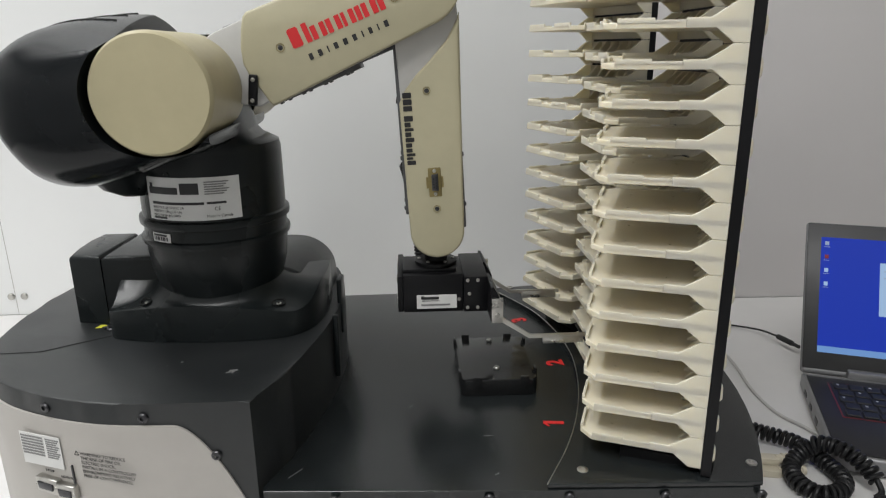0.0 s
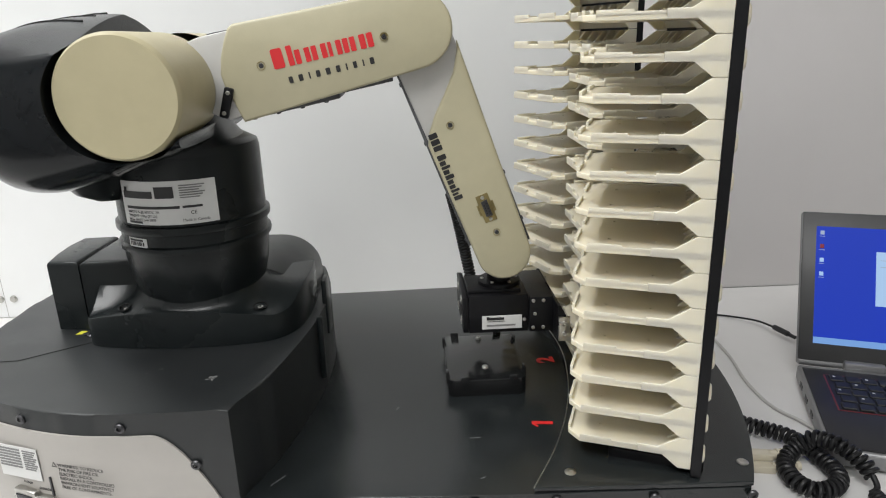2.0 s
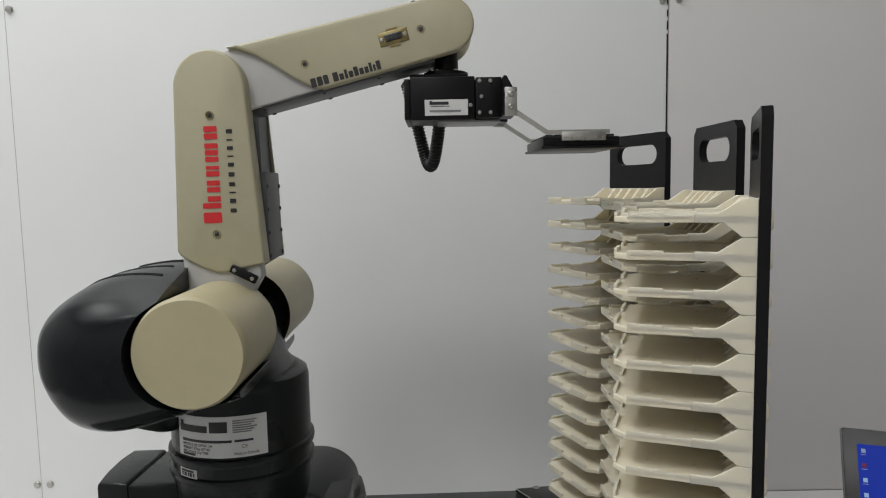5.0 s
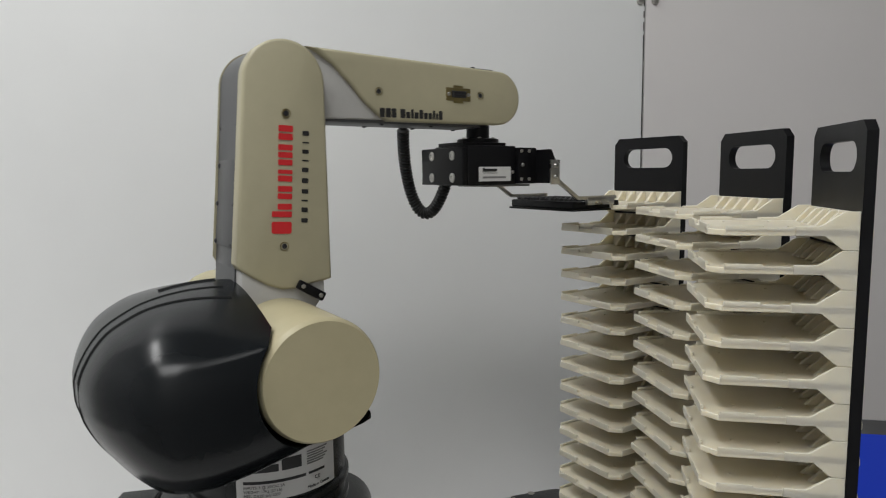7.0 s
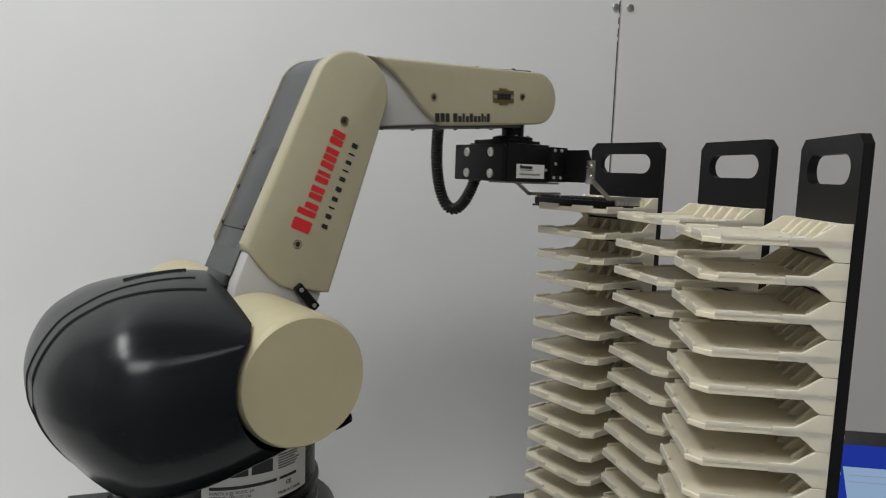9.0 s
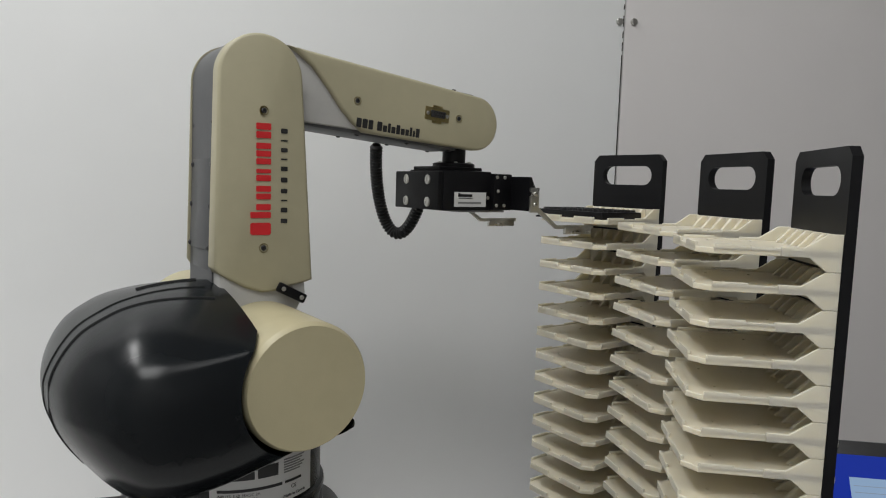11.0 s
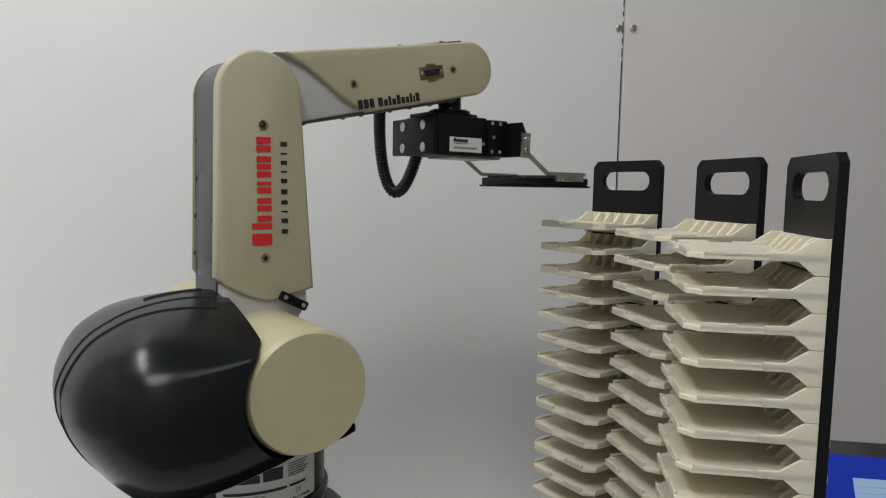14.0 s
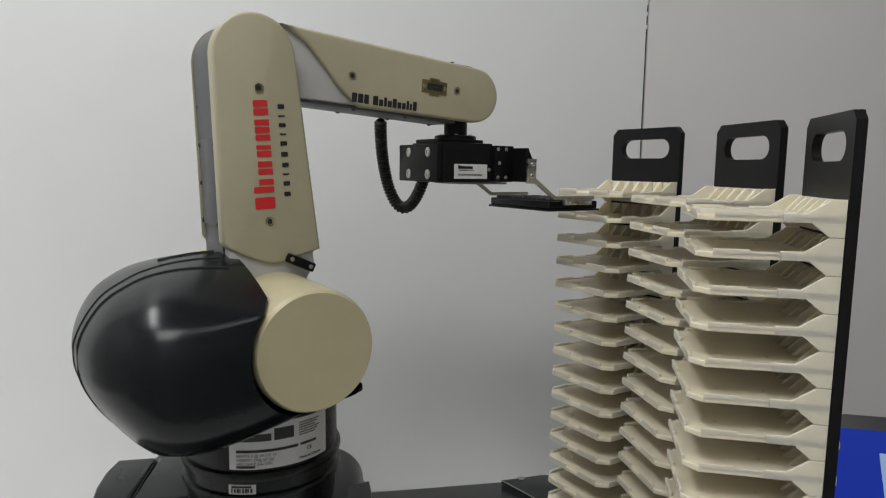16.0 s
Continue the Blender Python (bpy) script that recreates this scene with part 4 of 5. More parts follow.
def gripper(rb):
    """Everything that hangs level from the wrist."""
    g = part("gripper", box(-0.0385, 0.0295, -S_GRIP, S_GRIP, -0.0965, -0.0515, 0.0012), ANOD, rb, "black anodised plate gripper with steel fingers")
    part("wrist_shaft", lathe([(0.0135, -0.046), (0.0135, 0.0), (0, 0.0)], 32), ANOD, g)
    part("wrist_flange", lathe([(0.0, -0.0515), (0.0245, -0.0515), (0.0245, -0.0435), (0.0225, -0.0425), (0, -0.0425)], 40), ANOD, g)
    part("flange_plate", box(-0.039, 0.022, -0.026, 0.026, -0.0518, -0.0475, 0.001), ANOD, g)
    for k in range(6):
        a = 6.283185 * k / 6
        screw(SCREW_SMALL, g, pose(0.0195 * math.cos(a), 0.0195 * math.sin(a), -0.0425))
    part("rear_plate", box(-0.0450, -0.0385, -0.0335, 0.055, -0.096, -0.0535, 0.001), ANOD, g)
    for y, z in ((-0.013, -0.0625), (0.031, -0.0625), (-0.013, -0.0875), (0.031, -0.0875)):
        screw(SCREW_WASHER, g, pose(-0.0450, y, z, 0, -90))
    part("front_block", box(0.0300, 0.0570, -S_GRIP - 0.005, 0.052, -0.0955, -0.0535, 0.0012), ANOD, g)
    for x, z in ((0.034, -0.0575), (0.0455, -0.0575), (0.036, -0.0735), (0.034, -0.090), (0.0455, -0.090)):
        screw(SCREW_SMALL, g, pose(x, -S_GRIP - 0.005, z, 90))
    screw(SCREW_SMALL, g, pose(0.0248, -S_GRIP, -0.0815, 90))
    part("base_plate", box(-0.010, 0.0565, -0.028, 0.030, -0.0985, -0.0962, 0.0006), LAPGREY, g, "bare aluminium base plate")
    lab = part("label_plate", prism([(x, y) for x, y in ((-0.0236, 0.0), (0.0220, 0.0), (0.0220, 0.0165), (-0.0236, 0.0165))], 0, 0.0005, 0.0002, 1, basis((0, -S_GRIP - 0.0002, -0.0920), (1, 0, 0), (0, 0, 1))), LABEL, g, "white label with black print")
    mk = bars([(-0.0185, 0.0015, 0.0112, 0.0142), (-0.0185, -0.0155, 0.0112, 0.0152), (-0.0175, 0.0025, 0.0092, 0.0098)])
    part("print", mk, INK, lab, "", True, basis((0, -S_GRIP - 0.0008, -0.0920), (1, 0, 0), (0, 0, 1)))
    part("print", bars([(-0.0185, 0.0145, 0.0035, 0.0056)]), GREYINK, lab, "", True, basis((0, -S_GRIP - 0.0008, -0.0920), (1, 0, 0), (0, 0, 1)))
    # ribbed hose from the forearm's underside to the rear plate: rings that follow a hanging curve
    ring = bpy.data.meshes.new("hose_ring")
    bm = lathe([(0.0050, -0.0040), (0.0056, -0.0024), (0.0074, -0.0012), (0.0080, 0.0), (0.0074, 0.0012), (0.0056, 0.0024), (0.0050, 0.0040)], 14)
    bm.to_mesh(ring)
    bm.free()
    ring.materials.append(RUBBER)
    for p in ring.polygons:
        p.use_smooth = True
    part("hose_clamp", box(0.0, 0.018, 0.0, 0.050, -0.006, 0.004, 0.001), ANOD, g, "", True, pose(-0.018, 0.030, -0.082))
    for k in range(HOSE_RINGS):
        ob = new("hose_ring", ring)
        ob.parent = g
        ob["label"] = "black ribbed cable hose"
        HOSE.append(ob)
    fingers = []
    for side in (-1, 1):
        bm = box(0.0575, 0.0700, -0.0018, 0.0018, -0.0965, -0.0680, 0.0004)
        arm = [(0.064, -0.0965), (0.0700, -0.0965), (0.0995, -0.1158), (0.1640, -0.1158), (0.1640, -0.1115), (0.1010, -0.1115), (0.0700, -0.0905), (0.064, -0.0905)]
        prism(arm, -0.0014, 0.0014, 0, 2, Matrix(((1, 0, 0, 0), (0, 0, 1, 0), (0, 1, 0, 0), (0, 0, 0, 1))), bm)
        f = part("finger", bm, STEEL, g, "bent bright steel finger")
        part("finger_carrier", prism([(0.0568, -0.0950), (0.0690, -0.0950), (0.0690, -0.0730), (0.0600, -0.0560), (0.0568, -0.0560)], min(-side * 0.0016, -side * 0.050), max(-side * 0.0016, -side * 0.050), 0, 2, Matrix(((1, 0, 0, 0), (0, 0, 1, 0), (0, 1, 0, 0), (0, 0, 0, 1)))), ANOD, f)
        part("finger_pad", box(0.1150, 0.1600, -0.0022, 0.0022, -0.1225, -0.1135, 0.0005), STEEL, f, "steel gripping pad")
        for x in (0.1185, 0.1250, 0.1500, 0.1565):
            screw(SCREW_SMALL, f, pose(x, side * 0.0022, -0.1195, -90 * side) @ Matrix.Scale(0.6, 4))
        for z in (-0.0750, -0.0875):
            screw(SCREW_BRIGHT, f, pose(0.0638, side * 0.0018, z, -90 * side))
        fingers.append(f)
    FINGERS.extend(fingers)
    return g


FINGERS, HOSE, HOSE_RINGS = [], [], 46


# ---- the microplate ----
def microplate():
    p = thing("microplate", "black plastic microplate with rows of round wells", "microplate", pose(0, 0, 0))
    bm = box(-0.0415, 0.0415, -0.0610, 0.0610, 0.0, 0.0025, 0.0006)
    box(-0.0395, 0.0395, -0.0590, 0.0590, 0.0025, 0.0120, 0.0015, 2, bm)
    part("body", bm, ANOD, p)
    cell = bpy.data.meshes.new("well")
    w = lathe([(0.0043, 0), (0.0043, 0.0026), (0.0034, 0.0026), (0.0032, 0.0002), (0, 0.0002)], 10)
    w.to_mesh(cell)
    w.free()
    cell.materials.append(LAPBLACK)
    for i in range(8):
        for k in range(12):
            ob = new("well", cell)
            ob.parent = p
            ob.matrix_basis = pose(-0.0315 + 0.009 * i, -0.0495 + 0.009 * k, 0.012)
    return p


# ---- the plate hotels ----
HOTELS = ((0.0105, 0.0595, -8.3, 0.0), (0.004, 0.2285, 12.6, 0.004), (-0.0695, 0.3955, 35.2, 0.007))
PITCH, TRAY_Z0, HALF = 0.032, 0.478, 0.0590


def tray_meshes():
    """One tray: floor with cut corners and lips, stepped gussets, ribbed back. x runs from the back plate towards the robot."""
    d = 0.114
    bm = bmesh.new()
    w = HALF - 0.0005
    floor = [(0.001, -w), (d - 0.012, -w), (d, -w + 0.012), (d, w - 0.012), (d - 0.012, w), (0.001, w)]
    prism(floor, -0.0042, 0.001, 0.0006, 1, None, bm)
    for s in (-1, 1):
        y0 = s * (HALF - 0.0028)
        e = PITCH / 2 - 0.0002
        side = [(0.0, -e), (0.0115, -e), (0.0255, -0.0042), (0.0480, -0.0042), (0.0480, 0.0038), (0.0300, 0.0038), (0.0270, 0.0055), (0.0115, e), (0.0, e)]
        m = Matrix(((1, 0, 0, 0), (0, 0, 1, min(y0, s * HALF)), (0, 1, 0, 0), (0, 0, 0, 1)))
        prism(side, 0, 0.0028, 0.0004, 1, m, bm)
        # low side lip, then the front side lip and corner
        box(0.0480, 0.0720, *sorted((s * HALF, s * (HALF - 0.0022))), 0.0, 0.0024, bm=bm)
        box(0.072, d - 0.0125, *sorted((s * HALF, s * (HALF - 0.0022))), 0.0, 0.0042, bm=bm)
        box(d - 0.0022, d + 0.0004, *sorted((s * 0.012, s * (HALF - 0.014))), 0.0, 0.0046, bm=bm)
    # the sloped ribs stand on the floor against the back
    back = [(0.0, 0.0), (0.0225, 0.0), (0.0195, 0.0030), (0.0085, 0.0148), (0.0, 0.0150)]
    box(0.0, 0.0030, -HALF + 0.003, HALF - 0.003, 0.0, 0.0150, bm=bm)
    low = [(0.0, -0.0140), (0.0035, -0.0140), (0.0035, -0.002), (0.0, -0.002)]
    prism(low, 0, 2 * HALF - 0.006, 0, 1, Matrix(((1, 0, 0, 0), (0, 0, 1, -HALF + 0.003), (0, 1, 0, 0), (0, 0, 0, 1))), bm)
    # drain nubs
    for x, y in ((0.085, -0.03), (0.085, 0.03), (0.045, -0.03), (0.045, 0.03)):
        lathe([(0.0016, 0.0), (0.0016, 0.0010), (0.0014, 0.0017), (0, 0.0017)], 8, pose(x, y, 0), bm)
    me = bpy.data.meshes.new("tray")
    bmesh.ops.recalc_face_normals(bm, faces=bm.faces)
    bm.to_mesh(me)
    bm.free()
    me.materials.append(TRAY)
    rib = bpy.data.meshes.new("rib")
    own = prism(back, -0.0021, 0.0021, 0.0004, 1, Matrix(((1, 0, 0, 0), (0, 0, 1, 0), (0, 1, 0, 0), (0, 0, 0, 1))))
    bmesh.ops.recalc_face_normals(own, faces=own.faces)
    own.to_mesh(rib)
    own.free()
    rib.materials.append(TRAY)
    return me, rib


def hotels():
    tray, rib = tray_meshes()
    cap = bpy.data.meshes.new("cap")
    c = lathe([(0.0085, 0), (0.0085, 0.0012), (0.0065, 0.0026), (0.0, 0.0030)], 18)
    c.to_mesh(cap)
    c.free()
    cap.materials.append(TRAY)
    for p in cap.polygons:
        p.use_smooth = True
    first = None
    for x, y, deg, lift in HOTELS:
        m = pose(x, y, lift, 0, 0, deg + 180)
        if first is None:
            h = thing("plate_hotel", "tall plate rack with fifteen ivory trays on a black back plate", "plate rack", m, "plate racks on the deck")
            first = h
            t, hw = 0.0088, HALF + 0.0003
            # back plate standing in the yz plane, with its grip slot
            rim = [(-hw, 0.007), (hw, 0.007), (hw, 0.5585), (hw - 0.008, 0.5670), (-hw + 0.008, 0.5670), (-hw, 0.5585)]
            sw, sz, sr = 0.0290, 0.5385, 0.0130
            hole = [(sw + sr * math.sin(a), sz + sr * math.cos(a)) for a in np.linspace(0, math.pi, 14)] + [(-sw - sr * math.sin(a), sz - sr * math.cos(a)) for a in np.linspace(0, math.pi, 14)]
            bm = bmesh.new()
            loops = []
            for pts in (rim, hole):
                vs = [bm.verts.new((-t, a, b)) for a, b in pts]
                loops += [bm.edges.new((vs[k], vs[(k + 1) % len(vs)])) for k in range(len(vs))]
            bmesh.ops.triangle_fill(bm, edges=loops, use_beauty=True)
            r = bmesh.ops.extrude_face_region(bm, geom=bm.faces[:])
            bmesh.ops.translate(bm, vec=(t, 0, 0), verts=[v for v in r["geom"] if isinstance(v, bmesh.types.BMVert)])
            part("back_plate", bm, ANOD, h, "black anodised back plate with a grip slot")
            part("foot", box(-0.012, 0.075, -0.046, 0.046, -0.0065, 0.0155, 0.001), ANOD, h)
            for k in range(15):
                ob = new("tray", tray)
                ob.parent = h
                ob.matrix_basis = pose(0.0005, 0, TRAY_Z0 - PITCH * k)
                for yy in (-0.036, -0.018, 0.0, 0.018, 0.036):
                    r = new("rib", rib)
                    r.parent = ob
                    r.matrix_basis = pose(0, yy, 0)
                for yy in (-0.03, 0.03):
                    ob = new("cap", cap)
                    ob.parent = h
                    ob.matrix_basis = pose(-0.0088, yy * 1.6, TRAY_Z0 - PITCH * k - 0.003, 0, -90)
        else:
            copy_thing(first, m)


# ---- laptop and cables ----
LAP = ON_TABLE @ pose(0.178, 0.276, 0, 0, 0, -9.5)


def laptop():
    lp = thing("laptop", "open silver and black laptop with a blue screen on the worktop", "laptop", LAP)
    w, dp = 0.335, 0.200
    part("base", box(0, w, -dp, 0.0, 0.004, 0.024, 0.004, 3), LAPGREY, lp, "silver laptop base")
    part("palm_rest", box(0.004, w - 0.004, -dp + 0.004, -0.012, 0.024, 0.0262, 0.001), LAPBLACK, lp, "black soft-touch palm rest")
    part("keyboard_trim", box(0.0255, w - 0.026, -0.118, -0.0275, 0.0262, 0.0267, 0.0002), REDTRIM, lp, "thin red keyboard surround")
    part("keyboard_bed", box(0.0270, w - 0.0275, -0.1165, -0.0290, 0.0266, 0.0269), LAPBLACK, lp)
    key = bpy.data.meshes.new("key")
    b = box(-0.0078, 0.0078, -0.0070, 0.0070, 0, 0.0022, 0.0008, 1)
    b.to_mesh(key)
    b.free()
    key.materials.append(KEYCAP)
    for r in range(5):
        for k in range(15):
            ob = new("key", key)
            ob.parent = lp
            ob.matrix_basis = pose(0.0385 + 0.0181 * k + 0.003 * (r % 2), -0.0385 - 0.0172 * r, 0.0268)
            if r < 4 and (k + r) % 2 == 0:
                part("legend", bars([(-0.004, -0.001, 0.001, 0.004)], 0.0001), LABEL, ob, "", True, pose(0, 0, 0.0023))
    tilt = pose(0, 0.004, 0.022, -28, 0, 0)
    lid = part("lid", box(0, w, 0.0, 0.010, 0.0, 0.212, 0.005, 3), LAPGREY, lp, "silver lid", True, tilt)
    part("bezel", box(0.0016, w - 0.0016, -0.0012, 0.001, 0.007, 0.2105, 0.001), LAPBLACK, lid, "black screen surround")
    sc = part("screen", box(0.0185, w - 0.0185, -0.0018, 0.0, 0.030, 0.1905), BLUESCREEN, lid, "blue desktop picture")
    part("taskbar", box(0.0185, w - 0.0185, -0.0021, -0.0017, 0.030, 0.0385), BARSCREEN, sc)
    part("dialog_window", box(0.0905, 0.26, -0.0021, -0.0017, 0.086, 0.159), PALESCREEN, sc, "pale dialog window")
    part("dialog_line", box(0.0955, 0.25, -0.0023, -0.0020, 0.1470, 0.1480), ICON, sc)
    part("dialog_line", box(0.0955, 0.25, -0.0023, -0.0020, 0.1380, 0.1390), ICON, sc)
    for k, m in enumerate((ICON, ICONRED, PALESCREEN, PALESCREEN)):
        part("desktop_icon", box(0.0232, 0.0282, -0.0021, -0.0017, 0.1790 - 0.0190 * k, 0.1845 - 0.0190 * k, 0.0001), m, sc)
        part("icon_caption", box(0.0222, 0.0292, -0.0021, -0.0017, 0.1764 - 0.0190 * k, 0.1771 - 0.0190 * k), ICON, sc)
    for x in (0.055, 0.245):
        part("hinge", box(x, x + 0.048, -0.002, 0.010, 0.020, 0.033, 0.003), LAPGREY, lp)
    for k in range(3):
        part("side_port", box(-0.0006, 0.001, -0.05 - 0.035 * k, -0.036 - 0.035 * k, 0.011, 0.017), LAPBLACK, lp)


def cables():
    z = 0.0
    c = thing("power_cable", "thin black laptop power cable with a barrel plug", "cable", ON_TABLE)
    line = smooth_line([(0.03, 0.50, z + 0.002), (0.10, 0.492, z + 0.002), (0.145, 0.478, z + 0.004), (0.176, 0.450, z + 0.010), (0.191, 0.413, z + 0.016)], 6)
    part("cord", tube(line, 0.0017, 8), RUBBER, c)
    tip = [line[-1], line[-1] + Vector((0.010, -0.019, 0.0)), line[-1] + Vector((0.0125, -0.024, 0))]
    part("plug", tube(tip, 0.0042, 12), RUBBER, c)
    part("plug_tip", tube([tip[2], tip[2] + Vector((0.006, -0.012, 0))], 0.0028, 12), RUBBER, c)
    g = thing("grey_cable", "thin pale grey cable lying on the worktop", "cable", ON_TABLE)
    line = smooth_line([(0.06, 0.50, z + 0.002), (0.090, 0.43, z + 0.002), (0.108, 0.34, z + 0.002), (0.112, 0.26, z + 0.002), (0.126, 0.2, z + 0.002), (0.15, 0.165, z + 0.003), (0.162, 0.135, z + 0.004), (0.150, 0.105, z + 0.006), (0.118, 0.086, z + 0.008)], 8)
    part("cord", tube(line, 0.0021, 8), CABLEGREY, g)
    n = thing("network_plugs", "two ivory network cable plugs in the deck edge", "cable plug", ON_TABLE)
    for dy, dz in ((0, 0.012), (-0.011, 0.004)):
        part("boot", tube([Vector((0.117, 0.085 + dy, z + dz)), Vector((0.087, 0.078 + dy, z + dz))], 0.0052, 12), CABLEWHITE, n)
        part("plug", box(0.028, 0.090, 0.071 + dy, 0.083 + dy, z + dz - 0.004, z + dz + 0.004, 0.001), CABLEWHITE, n)
        for k in range(4):
            part("boot_ring", lathe([(0.0052, -0.001), (0.0062, -0.001), (0.0062, 0.001), (0.0052, 0.001)], 12, pose(0.095 + 0.006 * k, 0.0797 + dy + 0.0014 * k, z + dz, 0, 90, 13)), CABLEWHITE, n)
    k = thing("coiled_cord", "black coiled telephone-style cord lying in a loop on the worktop", "cord", ON_TABLE)
    pts = [(0.030, 0.148, z + 0.013), (0.055, 0.144, z + 0.013), (0.076, 0.137, z + 0.013), (0.090, 0.130, z + 0.013), (0.112, 0.120, z + 0.013), (0.127, 0.104, z + 0.013), (0.136, 0.083, z + 0.013), (0.144, 0.060, z + 0.013), (0.143, 0.040, z + 0.013), (0.130, 0.024, z + 0.013), (0.111, 0.020, z + 0.013), (0.098, 0.036, z + 0.013), (0.098, 0.062, z + 0.013), (0.112, 0.080, z + 0.020), (0.130, 0.082, z + 0.033), (0.150, 0.066, z + 0.036), (0.167, 0.053, z + 0.027), (0.175, 0.044, z + 0.018)]
    part("coil", coil(smooth_line(pts, 6), 0.0072, 0.0024, 0.0064, 7, 14), RUBBER, k)
    tail = smooth_line([(0.175, 0.044, z + 0.018), (0.176, 0.034, z + 0.012), (0.171, 0.026, z + 0.008), (0.174, 0.008, z + 0.008), (0.182, -0.03, z + 0.008)], 6)
    part("tail", tube(tail, 0.003, 8), RUBBER, k)
    part("strain_relief", tube([Vector((0.1705, 0.026, z + 0.0085)), Vector((0.178, -0.010, z + 0.0085))], 0.0066, 12), RUBBER, k)
    part("strain_ring", coil([Vector((0.1705, 0.026, z + 0.0085)), Vector((0.178, -0.010, z + 0.0085))], 0.0066, 0.0012, 0.0040, 6, 12), RUBBER, k)


# ---- movement ----
JOINTS = (  # seconds, waist, shoulder, elbow (degrees), finger opening (metres)
    (0.0, 13.4, 22.0, -87.0, 0.007), (0.25, 13.4, 19.7, -84.4, 0.007), (0.5, 13.4, 13.9, -76.3, 0.007), (0.75, 13.4, 10.1, -69.2, 0.007), (1.0, 13.4, 9.7, -68.9, 0.007), (1.5, 13.4, 9.8, -68.9, 0.005), (1.8, 13.4, 10.5, -69.0, 0.0),
    (2.0, 13.4, 11.1, -69.1, 0.0), (2.2, 13.4, 12.3, -74.9, 0.0), (2.4, 13.4, 15.5, -86.9, 0.0), (2.5, 13.4, 16.5, -87.9, 0.0), (2.65, 13.4, 18.6, -88.1, 0.0), (2.8, 13.4, 26.9, -83.6, 0.0), (3.0, 13.4, 42.0, -76.5, 0.0),
    (3.25, 13.4, 59.6, -62.1, 0.0), (3.5, 13.4, 76.0, -45.2, 0.0), (3.75, 13.4, 87.5, -22.9, 0.0), (4.0, 13.4, 91.4, -7.4, 0.0), (4.25, 13.4, 90.8, 8.0, 0.0), (4.5, 13.4, 90.0, 13.9, 0.0), (5.2, 13.4, 90.9, 14.2, 0.0),
    (5.6, 14.2, 90.7, 13.9, 0.0), (6.5, 34.3, 90.2, 13.1, 0.0), (6.8, 35.2, 90.1, 2.9, 0.0), (7.0, 35.2, 87.0, -0.4, 0.0), (7.3, 35.2, 76.0, 2.2, 0.0), (7.5, 35.2, 67.2, 4.7, 0.0), (8.0, 35.2, 66.7, 3.9, 0.0),
    (8.5, 35.2, 67.0, 3.5, 0.004), (8.8, 35.2, 66.9, 3.5, 0.007), (9.0, 35.2, 68.2, 4.2, 0.007), (9.2, 35.2, 77.9, 1.0, 0.007), (9.5, 35.2, 89.0, -4.6, 0.007), (11.1, 35.2, 90.2, -4.6, 0.007), (11.3, 35.2, 89.5, -4.2, 0.007),
    (11.5, 35.2, 81.6, 0.3, 0.007), (11.75, 35.2, 69.4, 2.6, 0.007), (12.0, 35.2, 66.9, 3.3, 0.007), (12.5, 35.2, 66.8, 3.1, 0.003), (12.8, 35.2, 66.9, 3.2, 0.0), (13.0, 35.2, 67.0, 3.4, 0.0), (13.2, 35.2, 69.5, 3.9, 0.0),
    (13.5, 35.2, 83.2, 0.4, 0.0), (13.75, 35.2, 90.4, -1.0, 0.0), (14.0, 35.2, 90.7, 11.8, 0.0), (14.5, 35.2, 90.6, 13.2, 0.0), (15.5, 35.2, 90.6, 12.9, 0.0), (15.7, 35.2, 91.3, 7.3, 0.0), (16.0, 35.2, 93.8, -3.9, 0.0))
HELD = ((2.0, 7.5), (13.0, 16.0))         # seconds while the plate is in the fingers


def joints_at(t):
    """Joint values at t, on a curve that never overshoots its rows."""
    ts = [r[0] for r in JOINTS]
    i = max(0, min(len(ts) - 2, int(np.searchsorted(ts, t, "right")) - 1))
    h = ts[i + 1] - ts[i]
    s = min(1.0, max(0.0, (t - ts[i]) / h))
    out = []
    for c in range(1, 5):
        v = [r[c] for r in JOINTS]
        d = [(v[k + 1] - v[k]) / (ts[k + 1] - ts[k]) for k in range(len(v) - 1)]

        def slope(k):
            if k == 0 or k == len(v) - 1 or d[k - 1] * d[k] <= 0:
                return 0.0
            return 2 * d[k - 1] * d[k] / (d[k - 1] + d[k])

        a, b = slope(i) * h, slope(i + 1) * h
        out.append((2 * s ** 3 - 3 * s * s + 1) * v[i] + (s ** 3 - 2 * s * s + s) * a + (3 * s * s - 2 * s ** 3) * v[i + 1] + (s ** 3 - s * s) * b)
    return out


def arm_poses(t):
    w, q1, q2, opening = joints_at(t)
    turn = pose(0, 0, 0, 0, 0, w)
    ex, ez = LINK * math.cos(radians(q1)), SHOULDER_Z + LINK * math.sin(radians(q1))
    wx, wz = ex + LINK * math.cos(radians(q2)), ez + LINK * math.sin(radians(q2))
    return turn, turn @ pose(0, 0, SHOULDER_Z, 0, -q1, 0), turn @ pose(ex, 0, ez, 0, -q2, 0), turn @ pose(wx, 0, wz), opening


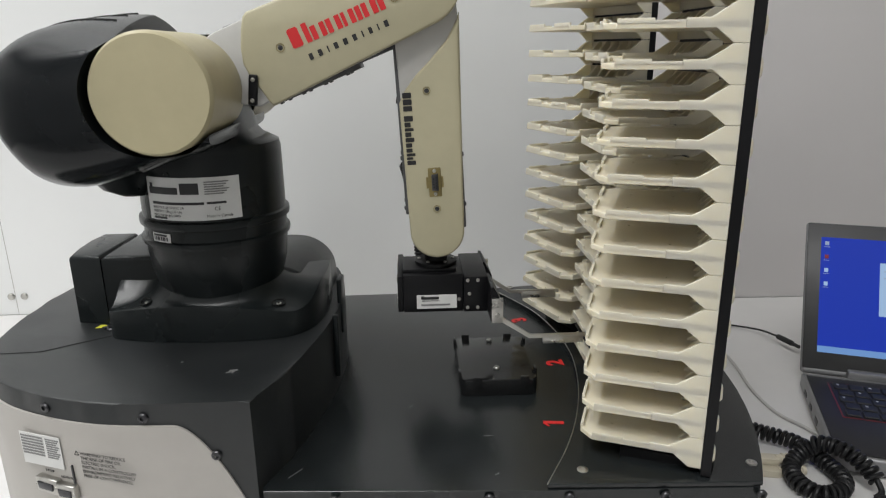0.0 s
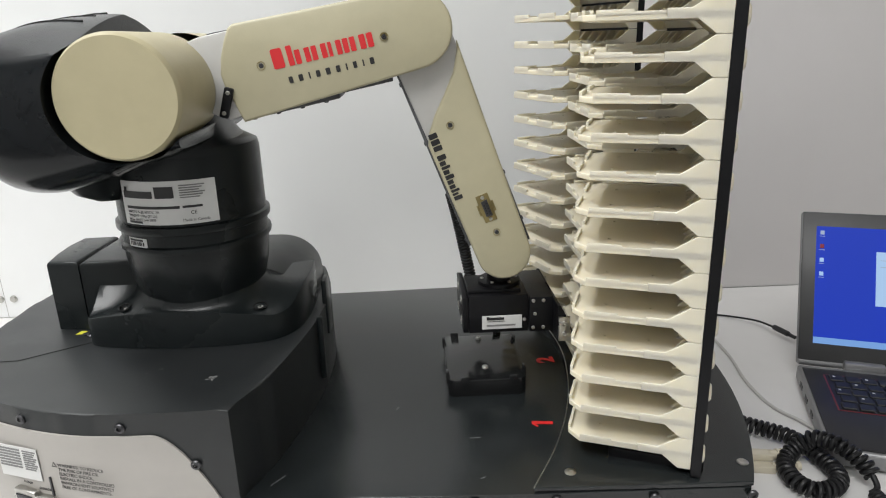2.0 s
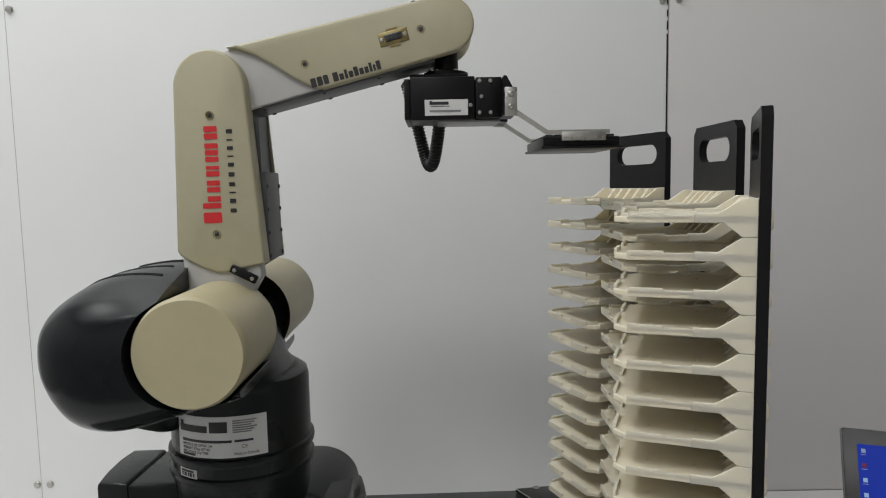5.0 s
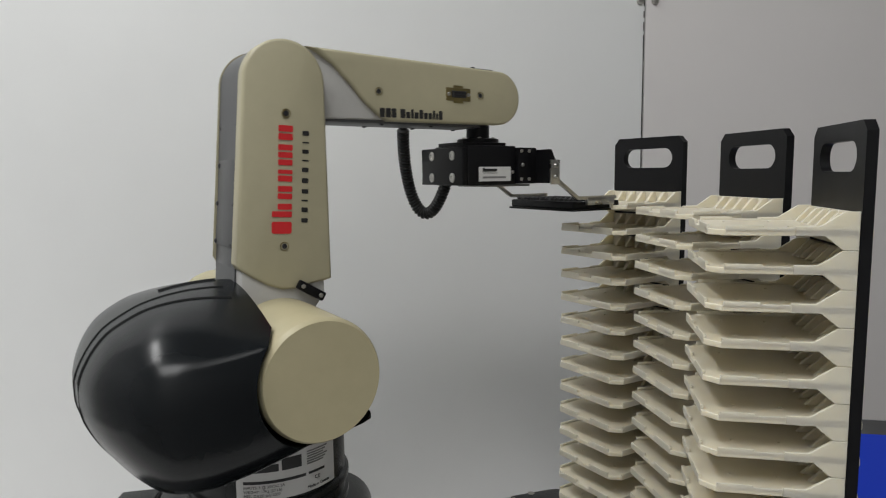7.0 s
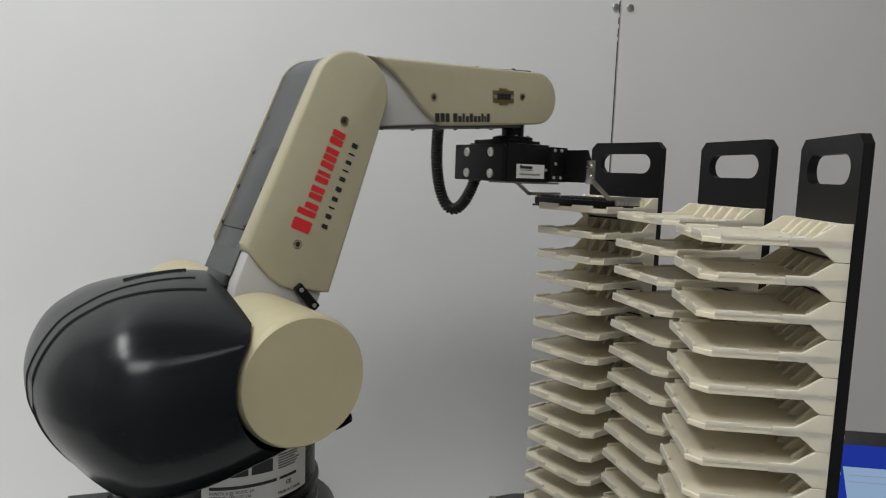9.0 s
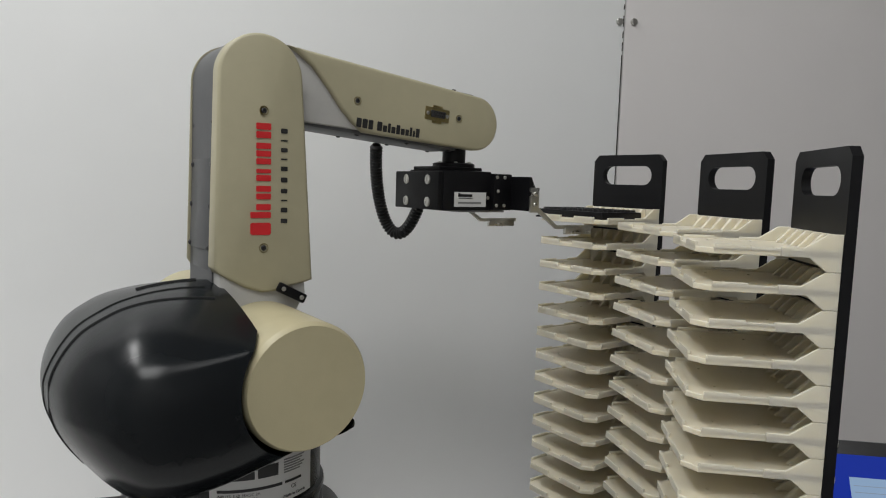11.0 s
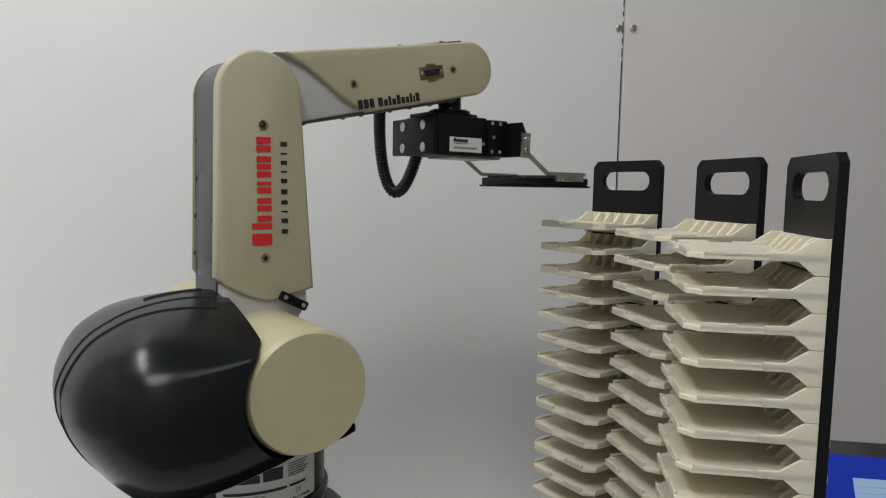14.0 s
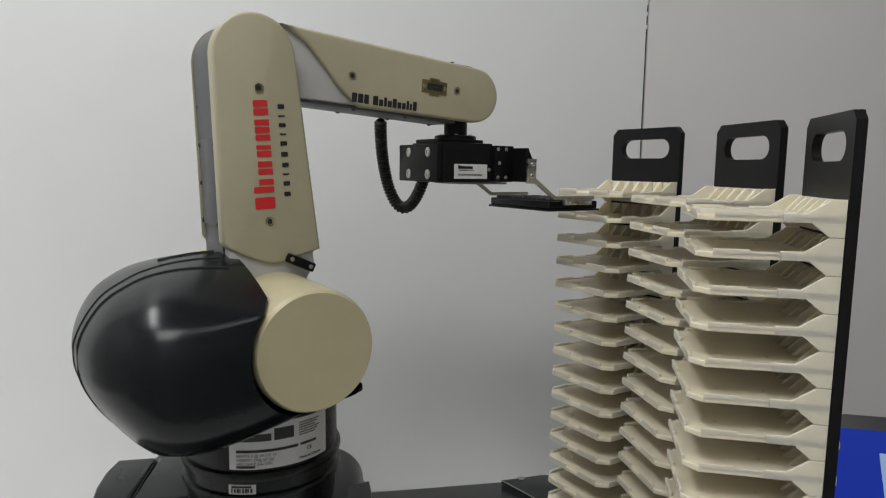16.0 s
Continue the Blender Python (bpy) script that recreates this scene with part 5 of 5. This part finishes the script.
def hose_poses(t):
    """Ring poses in the gripper's space along a hanging curve between forearm and rear plate."""
    q2 = radians(joints_at(t)[2])
    ax, az = -0.055, -0.030
    a = Vector((ax * math.cos(q2) - az * math.sin(q2), 0.082, ax * math.sin(q2) + az * math.cos(q2)))
    b = Vector((-0.006, 0.054, -0.080))
    drop = max(0.03, 0.110 - 0.6 * (a.z + 0.035))
    p = (a, a + Vector((0.022, 0.043, -0.085)), b + Vector((-0.014, 0.030, -drop)), b)
    line = [p[0] * (1 - u) ** 3 + p[1] * (3 * u * (1 - u) ** 2) + p[2] * (3 * u * u * (1 - u)) + p[3] * u ** 3 for u in (k / 89 for k in range(90))]
    run = [0.0]
    for m, n in zip(line, line[1:]):
        run.append(run[-1] + (n - m).length)
    out = []
    for k in range(HOSE_RINGS):
        at = run[-1] * k / (HOSE_RINGS - 1)
        i = max(0, min(len(line) - 2, int(np.searchsorted(run, at)) - 1))
        d = (line[i + 1] - line[i]).normalized()
        c = line[i] + d * (at - run[i])
        x = Vector((1, -0.4, 0)).cross(d).normalized()
        out.append(basis(c, x, d.cross(x)))
    return out


PLATE_IN_GRIP = pose(0.1365, 0.0, -0.1300)
PLATE_T = Matrix.Translation((AXIS[0], AXIS[1], 0))


def plate_pose(t):
    if t < HELD[0][0]:
        t = HELD[0][0]
    elif HELD[0][1] < t < HELD[1][0]:
        t = HELD[0][1] if t < 10 else HELD[1][0]
    return PLATE_T @ arm_poses(t)[3] @ PLATE_IN_GRIP


setting()
deck()
housing()
hotels()
laptop()
cables()
ROBOT, WAIST, UPPER, FORE, GRIP = robot()
PLATE = microplate()


def motions():
    times = [round(0.1 * k, 1) for k in range(161)]
    poses = [arm_poses(t) for t in times]
    walk(WAIST, [(t, p[0]) for t, p in zip(times, poses)])
    walk(UPPER, [(t, p[1]) for t, p in zip(times, poses)])
    walk(FORE, [(t, p[2]) for t, p in zip(times, poses)])
    walk(GRIP, [(t, p[3]) for t, p in zip(times, poses)])
    for f, s in zip(FINGERS, (-1, 1)):
        walk(f, [(t, pose(0, s * (0.0640 + p[4]), 0)) for t, p in zip(times, poses)])
    bends = [(t, hose_poses(t)) for t in times[::2]]
    for k, ob in enumerate(HOSE):
        walk(ob, [(t, b[k]) for t, b in bends])
    rest = plate_pose(8.0)
    walk(PLATE, [(t, rest if 7.5 <= t <= 13.0 else plate_pose(t)) for t in times])


motions()
